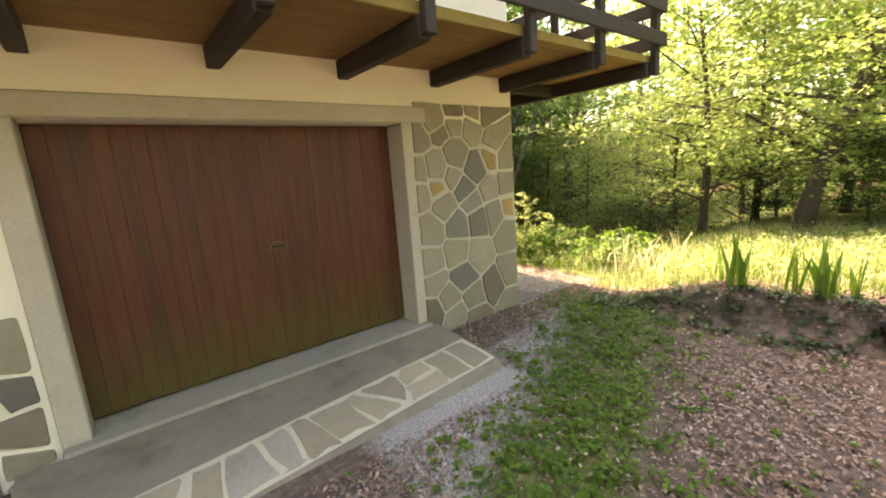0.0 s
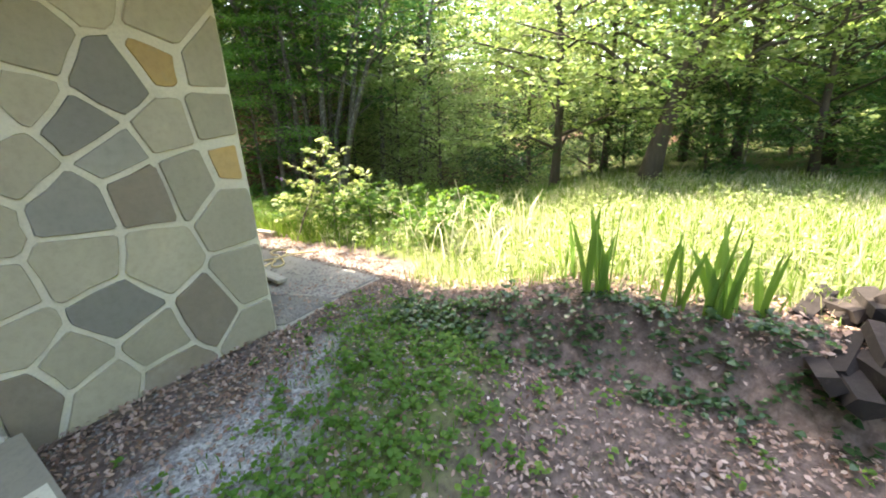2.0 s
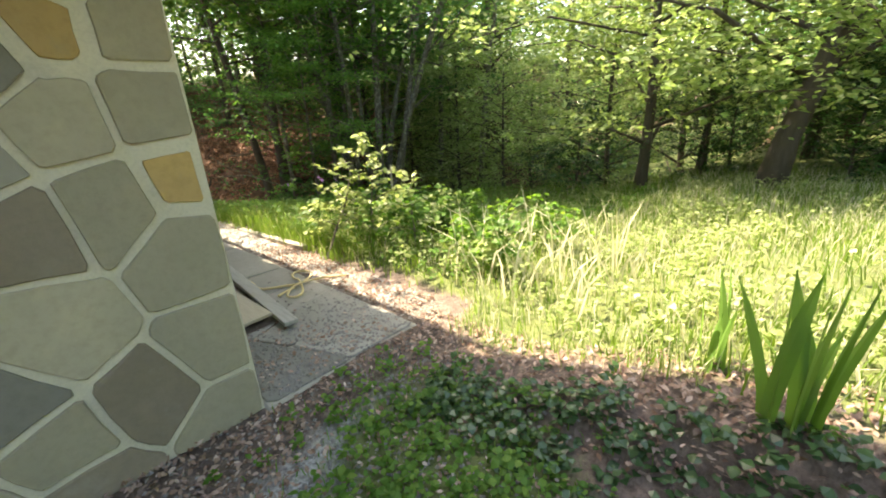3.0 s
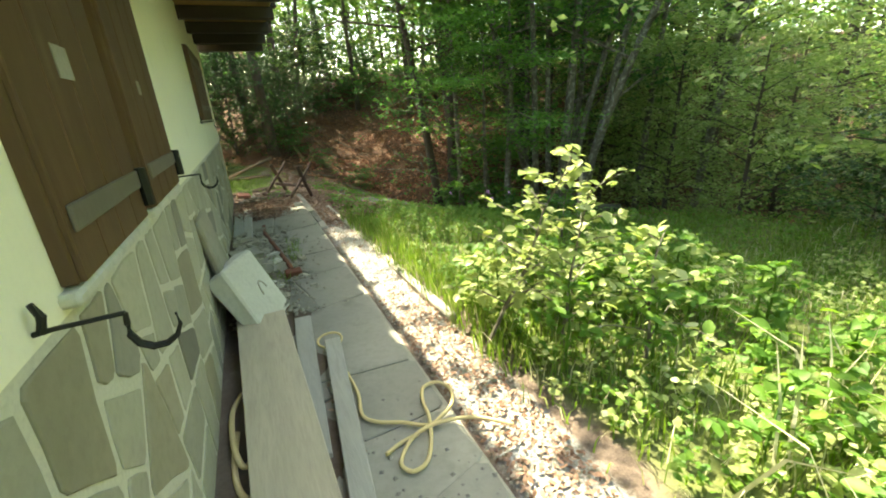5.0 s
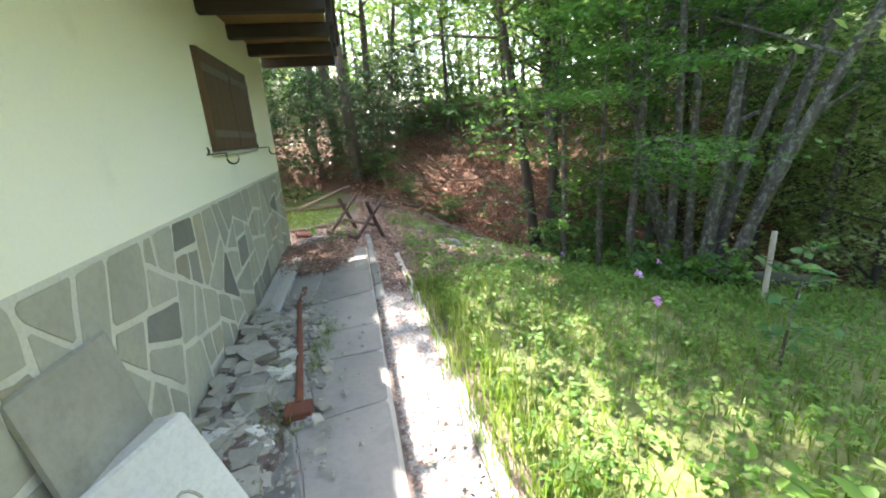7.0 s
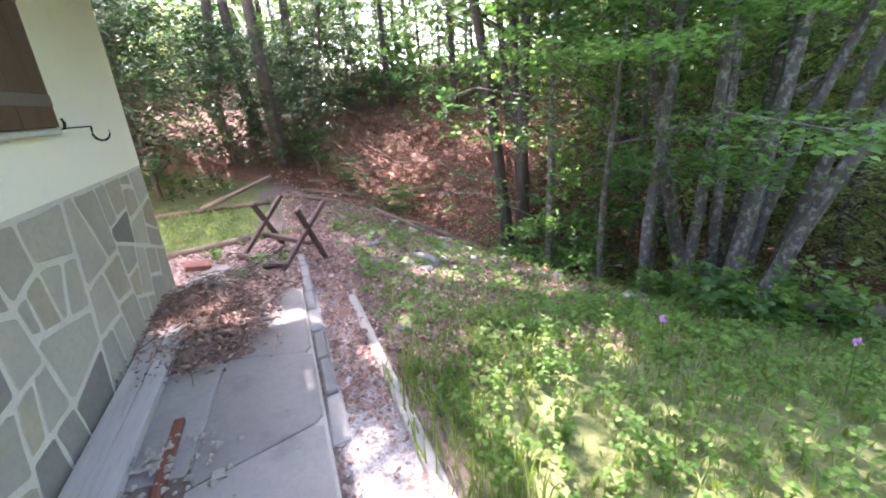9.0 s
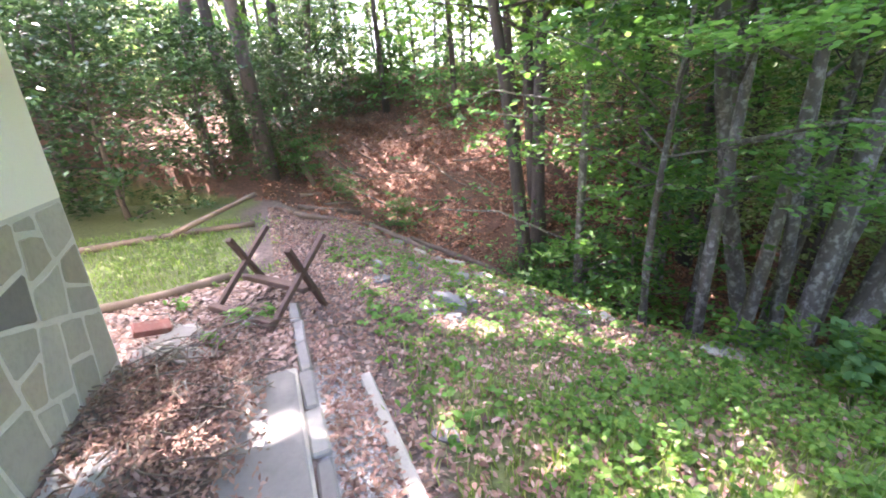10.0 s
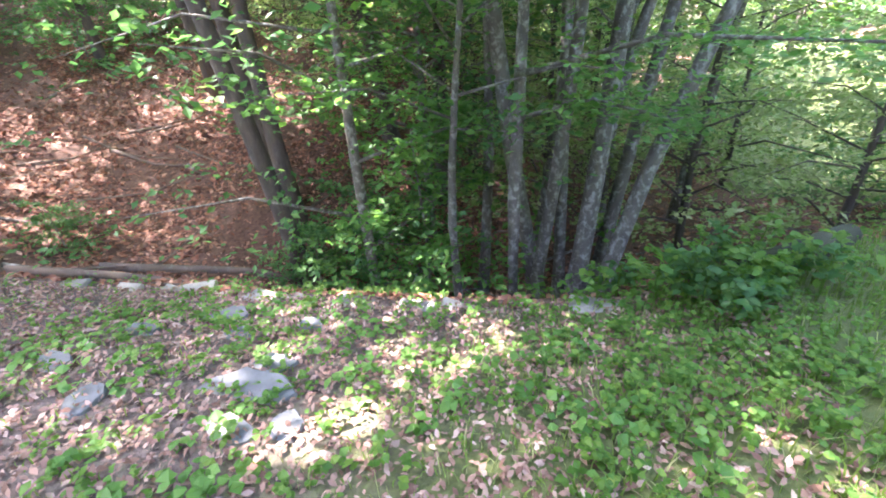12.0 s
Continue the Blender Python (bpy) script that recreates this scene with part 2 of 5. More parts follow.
# ---- builders ----
def link(name, bm, material, parent=None, label="", smooth=False):
    me = bpy.data.meshes.new(name)
    bm.to_mesh(me)
    bm.free()
    if smooth:
        for f in me.polygons:
            f.use_smooth = True
    me.materials.append(material)
    ob = new(name, me)
    ob.parent = parent
    if label:
        ob["label"] = label
    return ob


def part(name, bm, material, parent, label="", smooth=False):
    return link(name, bm, material, parent, label, smooth)


def thing(name, label, category, at=(0, 0, 0), group="", kind=""):
    e = new(name)
    e.location = at
    e.empty_display_size = 0.1
    return tagged(e, label, category, group, kind)


def box(x0, x1, y0, y1, z0, z1, bevel=0.006, bm=None, m=None, rough=0.0, rng=None):
    b = bmesh.new()
    vs = [b.verts.new((x, y, z)) for x in (x0, x1) for y in (y0, y1) for z in (z0, z1)]
    for q in ((0, 1, 3, 2), (4, 6, 7, 5), (0, 4, 5, 1), (2, 3, 7, 6), (0, 2, 6, 4), (1, 5, 7, 3)):
        b.faces.new([vs[i] for i in q])
    if rough:
        for v in b.verts:
            v.co += Vector([(rng or random).uniform(-rough, rough) for _ in range(3)])
    if bevel:
        bmesh.ops.bevel(b, geom=b.edges[:], offset=bevel, segments=1, affect='EDGES')
    if m is not None:
        bmesh.ops.transform(b, matrix=m, verts=b.verts)
    if bm is None:
        return b
    tmp = bpy.data.meshes.new("tmp")
    b.to_mesh(tmp)
    b.free()
    bm.from_mesh(tmp)
    bpy.data.meshes.remove(tmp)
    return bm


def bar(p, q, w, h, bevel=0.005, roll=0.0):
    """A squared timber from p to q."""
    p, q = Vector(p), Vector(q)
    d = q - p
    m = Matrix.Translation(p) @ d.to_track_quat('Y', 'Z').to_matrix().to_4x4() @ pose(0, 0, 0, 0, roll, 0)
    return box(-w / 2, w / 2, 0, d.length, -h / 2, h / 2, bevel, m=m)


def tube(bm, pts, radii, sides=7):
    """A bent tapering tube; caps both ends."""
    rings = []
    pts = [Vector(p) for p in pts]
    for i, p in enumerate(pts):
        d = (pts[min(i + 1, len(pts) - 1)] - pts[max(i - 1, 0)]).normalized()
        q = d.to_track_quat('Z', 'Y')
        rings.append([bm.verts.new(p + q @ Vector((math.cos(a) * radii[i], math.sin(a) * radii[i], 0))) for a in [2 * math.pi * k / sides for k in range(sides)]])
    for a, b in zip(rings, rings[1:]):
        for k in range(sides):
            bm.faces.new((a[k], a[(k + 1) % sides], b[(k + 1) % sides], b[k]))
    bm.faces.new(rings[0][::-1])
    bm.faces.new(rings[-1])
    return bm


def mesh_of(name, verts, faces, material, parent=None, label=""):
    me = bpy.data.meshes.new(name)
    me.from_pydata([tuple(v) for v in verts], [], faces)
    me.update()
    me.materials.append(material)
    ob = new(name, me)
    ob.parent = parent
    if label:
        ob["label"] = label
    return ob


def leaves_mesh(centres, size, rng, flat=0.5, fold=0.25, wide=0.55, droop=0.0):
    """Folded leaf blades at the centres: six points and four triangles each. Returns verts and faces."""
    n = len(centres)
    c = np.asarray(centres, float)
    s = size * rng.uniform(0.6, 1.3, n)
    az = rng.uniform(0, 2 * np.pi, n)
    up = np.stack([rng.normal(0, flat, n), rng.normal(0, flat, n), np.ones(n)], 1)
    up /= np.linalg.norm(up, axis=1)[:, None]
    along = np.stack([np.cos(az), np.sin(az), np.full(n, -droop)], 1)
    along -= up * (along * up).sum(1)[:, None]
    along /= np.linalg.norm(along, axis=1)[:, None]
    side = np.cross(up, along)
    A, S, U, k = along * s[:, None], side * (s * wide)[:, None], up * (s * fold)[:, None], 0.5
    pts = [c - A * 0.5, c - A * 0.1 + S * k + U * 0.4, c - A * 0.1 - S * k + U * 0.4, c + A * 0.2 + S * k * 0.8 + U * 0.3, c + A * 0.2 - S * k * 0.8 + U * 0.3, c + A * 0.55 - U * 0.2]
    v = np.stack(pts, 1).reshape(-1, 3)
    f = []
    for i in range(0, 6 * n, 6):
        f.append((i, i + 2, i + 4, i + 5, i + 3, i + 1))
    return v, f


def ribbed_leaves(centres, size, rng, flat=0.45, wide=0.62):
    """Close-up leaves: pointed ovals folded along a midrib, eight small faces each."""
    v, f = [], []
    for c in centres:
        s = size * rng.uniform(0.6, 1.3)
        up = Vector((rng.normal(0, flat), rng.normal(0, flat), 1)).normalized()
        az = rng.uniform(0, 2 * math.pi)
        al = Vector((math.cos(az), math.sin(az), -0.15))
        al = (al - up * al.dot(up)).normalized()
        sd = up.cross(al)
        c = Vector(c)
        i = len(v)
        for a, w, z in ((-0.5, 0, 0), (-0.28, 0, 0.0), (0.12, 0, 0.0), (0.55, 0, -0.12)):
            v.append(c + al * a * s + up * z * s)
        for sg in (1, -1):
            for a, w, z in ((-0.36, 0.26, 0.05), (-0.08, 0.46, 0.09), (0.25, 0.33, 0.05)):
                v.append(c + al * a * s + sd * sg * w * wide * 1.1 * s + up * z * s)
        f += [(i, i + 1, i + 4), (i + 1, i + 2, i + 5, i + 4), (i + 2, i + 6, i + 5), (i + 2, i + 3, i + 6), (i, i + 7, i + 1), (i + 1, i + 7, i + 8, i + 2), (i + 2, i + 8, i + 9), (i + 2, i + 9, i + 3)]
    return v, f


def quads_mesh(centres, size, rng, flat=0.6, wide=0.6):
    """Cheaper leaves for distant crowns: a folded rhombus each."""
    n = len(centres)
    c = np.asarray(centres, float)
    s = size * rng.uniform(0.6, 1.35, n)
    az = rng.uniform(0, 2 * np.pi, n)
    up = np.stack([rng.normal(0, flat, n), rng.normal(0, flat, n), np.ones(n)], 1)
    up /= np.linalg.norm(up, axis=1)[:, None]
    along = np.stack([np.cos(az), np.sin(az), np.zeros(n)], 1)
    along -= up * (along * up).sum(1)[:, None]
    along /= np.linalg.norm(along, axis=1)[:, None]
    side = np.cross(up, along)
    A, S = along * s[:, None] * 0.5, side * (s * wide * 0.5)[:, None]
    v = np.stack([c - A, c + S + up * s[:, None] * 0.08, c + A, c - S + up * s[:, None] * 0.08], 1).reshape(-1, 3)
    return v, [(i, i + 1, i + 2, i + 3) for i in range(0, 4 * n, 4)]


def clip(poly, nx, ny, lim):
    """The part of a convex outline where nx * x + ny * y stays under lim."""
    res = []
    for a, b in zip(poly, poly[1:] + poly[:1]):
        da, db = nx * a[0] + ny * a[1] - lim, nx * b[0] + ny * b[1] - lim
        if da <= 0:
            res.append(a)
        if da * db < 0:
            t = da / (da - db)
            res.append((a[0] + t * (b[0] - a[0]), a[1] + t * (b[1] - a[1])))
    return res


def cells(seeds, x0, x1, y0, y1, gap, uneven=0.0):
    """The convex cells round the seeds inside a rectangle, each drawn in by half a joint."""
    out = []
    for i, (sx, sy) in enumerate(seeds):
        poly = [(x0, y0), (x1, y0), (x1, y1), (x0, y1)]
        for j, (tx, ty) in enumerate(seeds):
            if i == j:
                continue
            nx, ny = tx - sx, ty - sy
            ln = math.hypot(nx, ny)
            if ln > 2.5 or ln < 1e-4:
                continue
            lim = (nx * (sx + tx) + ny * (sy + ty)) / 2 - gap / 2 * ln + uneven * (math.sin(i * 12.9) - math.sin(j * 12.9))
            poly = clip(poly, nx, ny, lim)
            if len(poly) < 3:
                break
        if len(poly) >= 3:
            out.append(poly)
    return out


def crazy(x0, x1, y0, y1, size, gap, rng, wild=0.5):
    """Angular stones of random-laid masonry: a rectangle broken again and again across its longer way."""
    todo, out = [[(x0, y0), (x1, y0), (x1, y1), (x0, y1)]], []
    while todo:
        p = todo.pop()
        area = 0.5 * abs(sum(a[0] * b[1] - b[0] * a[1] for a, b in zip(p, p[1:] + p[:1])))
        cx, cy = sum(q[0] for q in p) / len(p), sum(q[1] for q in p) / len(p)
        if area < size * rng.uniform(0.55, 1.75):
            for a, b in zip(p, p[1:] + p[:1]):
                nx, ny = b[1] - a[1], a[0] - b[0]
                ln = math.hypot(nx, ny)
                if ln > 1e-6 and len(p) > 2:
                    p = clip(p, nx / ln, ny / ln, (nx * a[0] + ny * a[1]) / ln - gap / 2 * rng.uniform(0.7, 1.3))
            if len(p) > 2:
                out.append(p)
            continue
        sxx, syy, sxy = sum((q[0] - cx) ** 2 for q in p), sum((q[1] - cy) ** 2 for q in p), sum((q[0] - cx) * (q[1] - cy) for q in p)
        main, ln, best, cut = 0.5 * math.atan2(2 * sxy, sxx - syy), math.sqrt(area), -1, None
        for _ in range(4):
            ang = main + rng.gauss(0, wild)
            px, py = cx + rng.uniform(-0.2, 0.2) * ln, cy + rng.uniform(-0.2, 0.2) * ln
            nx, ny = math.cos(ang), math.sin(ang)
            halves = [clip(p, g * nx, g * ny, g * (nx * px + ny * py)) for g in (1, -1)]
            full = [0.5 * abs(sum(a[0] * b[1] - b[0] * a[1] for a, b in zip(q, q[1:] + q[:1]))) / max(1e-6, sum(math.dist(a, b) for a, b in zip(q, q[1:] + q[:1])) ** 2) for q in halves]
            if min(full) > best:
                best, cut = min(full), halves
        todo += [q for q in cut if len(q) > 2]
    return out


def stone_piece(poly, rng, depth=0.02, jit=0.008):
    """A flat stone with a broken outline, in its own x y, rising along z."""
    pts = []
    for a, b in zip(poly, poly[1:] + poly[:1]):
        ln = math.hypot(b[0] - a[0], b[1] - a[1])
        if ln < 0.025:
            continue
        cut = 0.06 if ln > 0.08 else 0.25
        for t in (cut, 0.5, 1 - cut):
            j = jit if ln > 0.08 else jit * 0.3
            pts.append((a[0] + t * (b[0] - a[0]) + rng.uniform(-j, j), a[1] + t * (b[1] - a[1]) + rng.uniform(-j, j)))
    if len(pts) < 5:
        return None
    cx, cy = sum(p[0] for p in pts) / len(pts), sum(p[1] for p in pts) / len(pts)
    bm = bmesh.new()
    low = [bm.verts.new((x, y, -0.004)) for x, y in pts]
    mid = [bm.verts.new((x, y, depth * 0.7)) for x, y in pts]
    ins = [bm.verts.new((cx + (x - cx) * 0.972, cy + (y - cy) * 0.972, depth + rng.uniform(-0.0015, 0.0015))) for x, y in pts]
    n = len(pts)
    for k in range(n):
        bm.faces.new((low[k], low[(k + 1) % n], mid[(k + 1) % n], mid[k]))
        bm.faces.new((mid[k], mid[(k + 1) % n], ins[(k + 1) % n], ins[k]))
    bm.faces.new(ins)
    return bm


def stones_on(parent, polys, place, rng, mats, depth=0.014, jit=0.006, name="stone", marked=()):
    for poly in polys:
        bm = stone_piece(poly, rng, depth * rng.uniform(0.8, 1.25), jit)
        if bm is None:
            continue
        bmesh.ops.transform(bm, matrix=place, verts=bm.verts)
        bmesh.ops.recalc_face_normals(bm, faces=bm.faces)
        m = rng.choices([m for m, _ in mats], [w for _, w in mats])[0]
        cx, cy = sum(p[0] for p in poly) / len(poly), sum(p[1] for p in poly) / len(poly)
        for px, py, mm in marked:
            if math.hypot(cx - px, cy - py) < 0.1:
                m = mm
        if m is M_STONE_OCHRE:
            bm.transform(Matrix.Translation(place @ Vector((cx, cy, 0))) @ Matrix.Scale(0.76, 4) @ Matrix.Translation(-(place @ Vector((cx, cy, 0)))))
        link(name, bm, m, parent)


# ---- ground ----
EDGE = [(5.2, 15.9), (6.6, 15.0), (7.15, 14.2), (7.45, 12.5), (7.75, 10.9), (8.1, 9.6), (8.9, 8.6), (9.9, 7.2), (11.0, 5.4), (12.2, 3.6), (15.0, 2.6), (30.0, 1.0)]


def smooth01(t):
    t = min(1.0, max(0.0, t))
    return t * t * (3 - 2 * t)


def beyond(x, y):
    """Distance past the terrace edge, towards the ravine (negative on the terrace)."""
    best, sign = 1e9, -1
    for (ax, ay), (bx, by) in zip(EDGE, EDGE[1:]):
        dx, dy = bx - ax, by - ay
        t = min(1, max(0, ((x - ax) * dx + (y - ay) * dy) / (dx * dx + dy * dy)))
        px, py = x - ax - t * dx, y - ay - t * dy
        d = math.hypot(px, py)
        if d < best:
            best, sign = d, (1 if dx * py - dy * px > 0 else -1)
    return best * sign


def ground_z(x, y):
    side = smooth01((x - 4.75) / 0.5)
    drive = 0.05 * smooth01((3.0 - x) / 3.0) + 0.02
    strip = 0.02 - (0.24 * smooth01((y - 6.5) / 4.5) + 0.12 * smooth01((y - 11) / 4)) * (0.2 + 0.8 * smooth01((x - 4.65) / 0.7))
    base = drive if y < 3 else drive + (strip - drive) * smooth01((y - 3) / 1.2)
    # bank of the lawn beside the drive
    bank = 0.33 * smooth01((x - 4.2) / 0.24) * smooth01((2.6 - y) / 1.5) * (1 - 0.9 * smooth01((x - 5.5) / 4.5))
    lawn = -0.42 * smooth01((x - 5.5) / 4.0) * smooth01((y - 2.0) / 3.0) - 0.06 * smooth01((x - 6) / 4)
    terr = -0.5 * smooth01((y - 7.5) / 4) * smooth01((x - 5.2) / 2.6) - 0.25 * smooth01((y - 11) / 3.5) * smooth01((x - 5.5) / 1.6)
    z = base + bank + lawn * (1 - 0.55 * smooth01((y - 8) / 3)) + terr
    if y > 1 or x > 10:
        d = beyond(x, y)
        if d > 0:
            drop = 1.35 * smooth01(d / 1.5) * smooth01((x - 6.0) / 2.2) * smooth01((26 - x) / 10) * (1 - 0.75 * smooth01((y - 12.5) / 3))
            rise = (0.37 * min(12.0, max(0, d - 0.9)) + 0.05 * max(0, d - 13)) * smooth01((y - 11.5) / 5.0) + 0.03 * max(0, d - 5)
            z += -drop + rise
    z += 0.02 * noise.noise((x * 1.3, y * 1.3, 0)) + 0.25 * smooth01((math.hypot(x - 4, y - 5) - 12) / 12) * noise.noise((x * 0.2, y * 0.2, 3))
    far = max(0.0, math.hypot(x - 4, y - 5) - 45)
    return z * (1 - smooth01(far / 60)) + 2.0 * smooth01(far / 60)


def under_house(x, y):
    return x < 3.6 and 3.2 < y < 10.75


def band(x, y):
    """How far the drive's green middle strip covers a spot."""
    t = 0.95 + 0.40 * (x - 1.0)
    return min(1.0, math.exp(-((y - t) / 0.5) ** 2) + 0.8 * math.exp(-((x - 4.1) / 0.5) ** 2 - ((y - 2.35) / 0.5) ** 2)) * smooth01((x - 0.4) / 1.0) * smooth01((4.6 - x) / 0.6)


axis_x = np.concatenate([-np.geomspace(4, 400, 16)[::-1], np.arange(-3.85, 16.0, 0.16), np.geomspace(16.2, 400, 22)])
axis_y = np.concatenate([-np.geomspace(4, 400, 16)[::-1], np.arange(-3.85, 20.0, 0.16), np.geomspace(20.2, 400, 22)])
gv, gl, gg, gf = [], [], [], []
for yy in axis_y:
    for xx in axis_x:
        d = beyond(xx, yy) if (yy > 1 or xx > 10) else -5.0
        gv.append((xx, yy, ground_z(xx, yy) - (0.25 if under_house(xx, yy) else 0)))
        lawn = smooth01((xx - (4.55 if yy < 2.9 else 5.0) + (0.25 if yy < 2.9 else 0.08) * noise.noise((xx * 2, yy * 2, 5))) / 0.4) * smooth01((0.3 - d) / 0.6)
        lawn *= 1 - 0.75 * smooth01((yy - 8.8) / 2.5)
        if yy > 11 and xx < 5.5 and d < 0:
            lawn = max(lawn, smooth01((yy - 11.9) / 0.4 + 0.3) * smooth01((4.6 - xx + 0.5 * noise.noise((xx, yy, 8))) / 0.8))
        gl.append(max(lawn, band(xx, yy) * 0.8))
        gg.append(max(smooth01((0.75 - abs(yy - 2.1 - 0.18 * (xx - 2.8))) / 0.5) * smooth01((xx - 0.7) / 0.6) * smooth01((4.4 - xx) / 0.5) * (yy < 3.4),
                      smooth01((0.24 - abs(xx - 4.86)) / 0.1) * smooth01((yy - 3.2) / 0.4) * smooth01((10.6 - yy) / 0.8)))
        clear = smooth01((xx - 13.5) / 1.5) * smooth01((yy - 2.5) / 1.5) * smooth01((9.0 - yy) / 1.5)
        gl[-1] = max(gl[-1], clear)
        gf.append(smooth01((d + 0.3) / 0.8) * (1 - clear))
nx = len(axis_x)
gfaces = [(j * nx + i, j * nx + i + 1, (j + 1) * nx + i + 1, (j + 1) * nx + i) for j in range(len(axis_y) - 1) for i in range(nx - 1)]


def ground_material():
    m, nt, p = nodes_of("ground_soil")
    v = position(nt)
    n1, n2, n3 = noise_node(nt, v, 1.4, 5), noise_node(nt, v, 16, 6, 0.7), noise_node(nt, v, 60, 4)
    litter = mix(nt, ramp(nt, n2, 0.35, 0.65), (0.07, 0.050, 0.040), (0.19, 0.142, 0.118))
    grass = mix(nt, ramp(nt, n2, 0.3, 0.7), (0.05, 0.078, 0.018), (0.135, 0.15, 0.05))
    gravel = mix(nt, ramp(nt, n3, 0.35, 0.65), (0.20, 0.20, 0.195), (0.44, 0.44, 0.42))
    forest = mix(nt, ramp(nt, n2, 0.35, 0.7), (0.05, 0.026, 0.016), (0.17, 0.085, 0.05))

    def attr(name):
        a = nt.nodes.new("ShaderNodeAttribute")
        a.attribute_name = name
        return a.outputs["Fac"]

    def patchy(name, lo=0.25):
        return ramp(nt, math_node(nt, 'ADD', attr(name), math_node(nt, 'MULTIPLY', math_node(nt, 'SUBTRACT', n2, 0.5), 0.9)), lo, lo + 0.4)
    c = mix(nt, patchy("gravel", 0.3), litter, gravel)
    c = mix(nt, patchy("lawn"), c, grass)
    c = mix(nt, patchy("forest"), c, forest)
    nt.links.new(c, p.inputs["Base Color"])
    p.inputs["Roughness"].default_value = 0.95
    bump(nt, p, n2, 0.8, 0.03)
    return m


ground = mesh_of("ground", gv, gfaces, ground_material())
for nm, vals in (("lawn", gl), ("gravel", gg), ("forest", gf)):
    at = ground.data.attributes.new(nm, 'FLOAT', 'POINT')
    at.data.foreach_set("value", vals)
for f in ground.data.polygons:
    f.use_smooth = True
tagged(ground, "shaded earth drive, rough lawn and leaf-strewn woodland floor", "ground", kind="structure")

# ---- house ----
WX, WY, YB, PL = 3.62, 3.17, 10.78, 1.10   # side wall, front wall, rear corner, plinth height
GX0, GX1, GZ0, GZ1 = -0.29, 2.15, 0.24, 2.09   # garage opening


def wall_piece(name, x0, x1, y0, y1, z0, z1, material, label):
    return tagged(link(name, box(x0, x1, y0, y1, z0, z1, 0), material), label, "wall", kind="structure")


wall_piece("wall_front_upper", -7, WX, WY, WY + 0.3, GZ1, 5.2, M_PLASTER, "cream plastered front wall above the garage")
wl = wall_piece("wall_front_left", -7, GX0 - 0.14, WY, WY + 0.3, -0.3, GZ1, M_PLASTER, "cream plastered wall with a stone plinth")
wf = wall_piece("wall_front_pier", GX1 + 0.11, WX, WY, WY + 0.3, -0.3, GZ1, M_MORTAR, "mortared pier faced with irregular flat grey stones")
for x0, x1 in ((GX0 - 0.14, GX0), (GX1, GX1 + 0.11)):
    tagged(link("trim", box(x0, x1, WY - 0.022, WY + 0.3, -0.1, GZ1, 0.008), M_TRIM), "beige plaster jamb of the garage door", "trim", kind="structure")
tagged(link("trim", box(GX0 - 0.3, GX1 + 0.27, WY - 0.025, WY + 0.02, GZ1 + 0.001, GZ1 + 0.14, 0.008), M_TRIM), "beige plaster lintel band over the garage door", "trim", kind="structure")
tagged(link("trim", box(GX0 - 0.14, GX1 + 0.11, WY - 0.12, WY + 0.3, -0.1, GZ0 - 0.02, 0.015), M_CONCRETE), "worn concrete threshold of the garage", "threshold", kind="structure")
wall_piece("wall_side_upper", WX - 0.3, WX, WY + 0.3, YB, PL, 5.2, M_PLASTER, "cream plastered side wall in open shade")
ws = wall_piece("wall_side_plinth", WX - 0.3, WX - 0.004, WY + 0.3, YB, -0.4, PL, M_MORTAR_PALE, "stone plinth of irregular slate pieces with pale mortar")
wall_piece("wall_rear", -7, WX - 0.3, YB - 0.3, YB, -0.4, 5.2, M_PLASTER, "cream plastered rear wall")
wall_piece("wall_left", -7.3, -7, WY, YB, -0.4, 5.2, M_PLASTER, "cream plastered far wall")
wall_piece("wall_garage_inner", -7, WX - 0.3, WY + 0.9, WY + 1.0, -0.3, 2.6, M_PLASTER, "plain inner wall behind the garage door")
tagged(link("ceiling", box(-7, WX - 0.3, WY + 0.3, YB - 0.3, 2.6, 2.75, 0), M_PLASTER), "plain ceiling slab inside the house", "ceiling", kind="structure")


def roof():
    bm = bmesh.new()
    prof = [(-8.3, 4.85), (-1.7, 7.6), (4.5, 5.0), (4.5, 5.15), (-1.7, 7.8), (-8.3, 5.05)]
    a = [bm.verts.new((x, 2.1, z)) for x, z in prof]
    b = [bm.verts.new((x, YB + 0.9, z)) for x, z in prof]
    bm.faces.new(a), bm.faces.new(b[::-1])
    for k in range(6):
        bm.faces.new((a[k], b[k], b[(k + 1) % 6], a[(k + 1) % 6]))
    bmesh.ops.recalc_face_normals(bm, faces=bm.faces)
    tagged(link("roof", bm, M_ROOF), "low pitched tiled roof with wide eaves", "roof", kind="structure")
    g = bmesh.new()
    for y in (WY + 0.01, YB - 0.31):
        f1 = [g.verts.new((x, y, z)) for x, z in ((-7, 5.2), (WX, 5.2), (-1.7, 7.55))]
        f2 = [g.verts.new((x, y + 0.3, z)) for x, z in ((-7, 5.2), (WX, 5.2), (-1.7, 7.55))]
        g.faces.new(f1), g.faces.new(f2[::-1])
        for k in range(3):
            g.faces.new((f1[k], f2[k], f2[(k + 1) % 3], f1[(k + 1) % 3]))
    bmesh.ops.recalc_face_normals(g, faces=g.faces)
    tagged(link("wall_gable", g, M_PLASTER), "cream plastered gable wall", "wall", kind="structure")


roof()


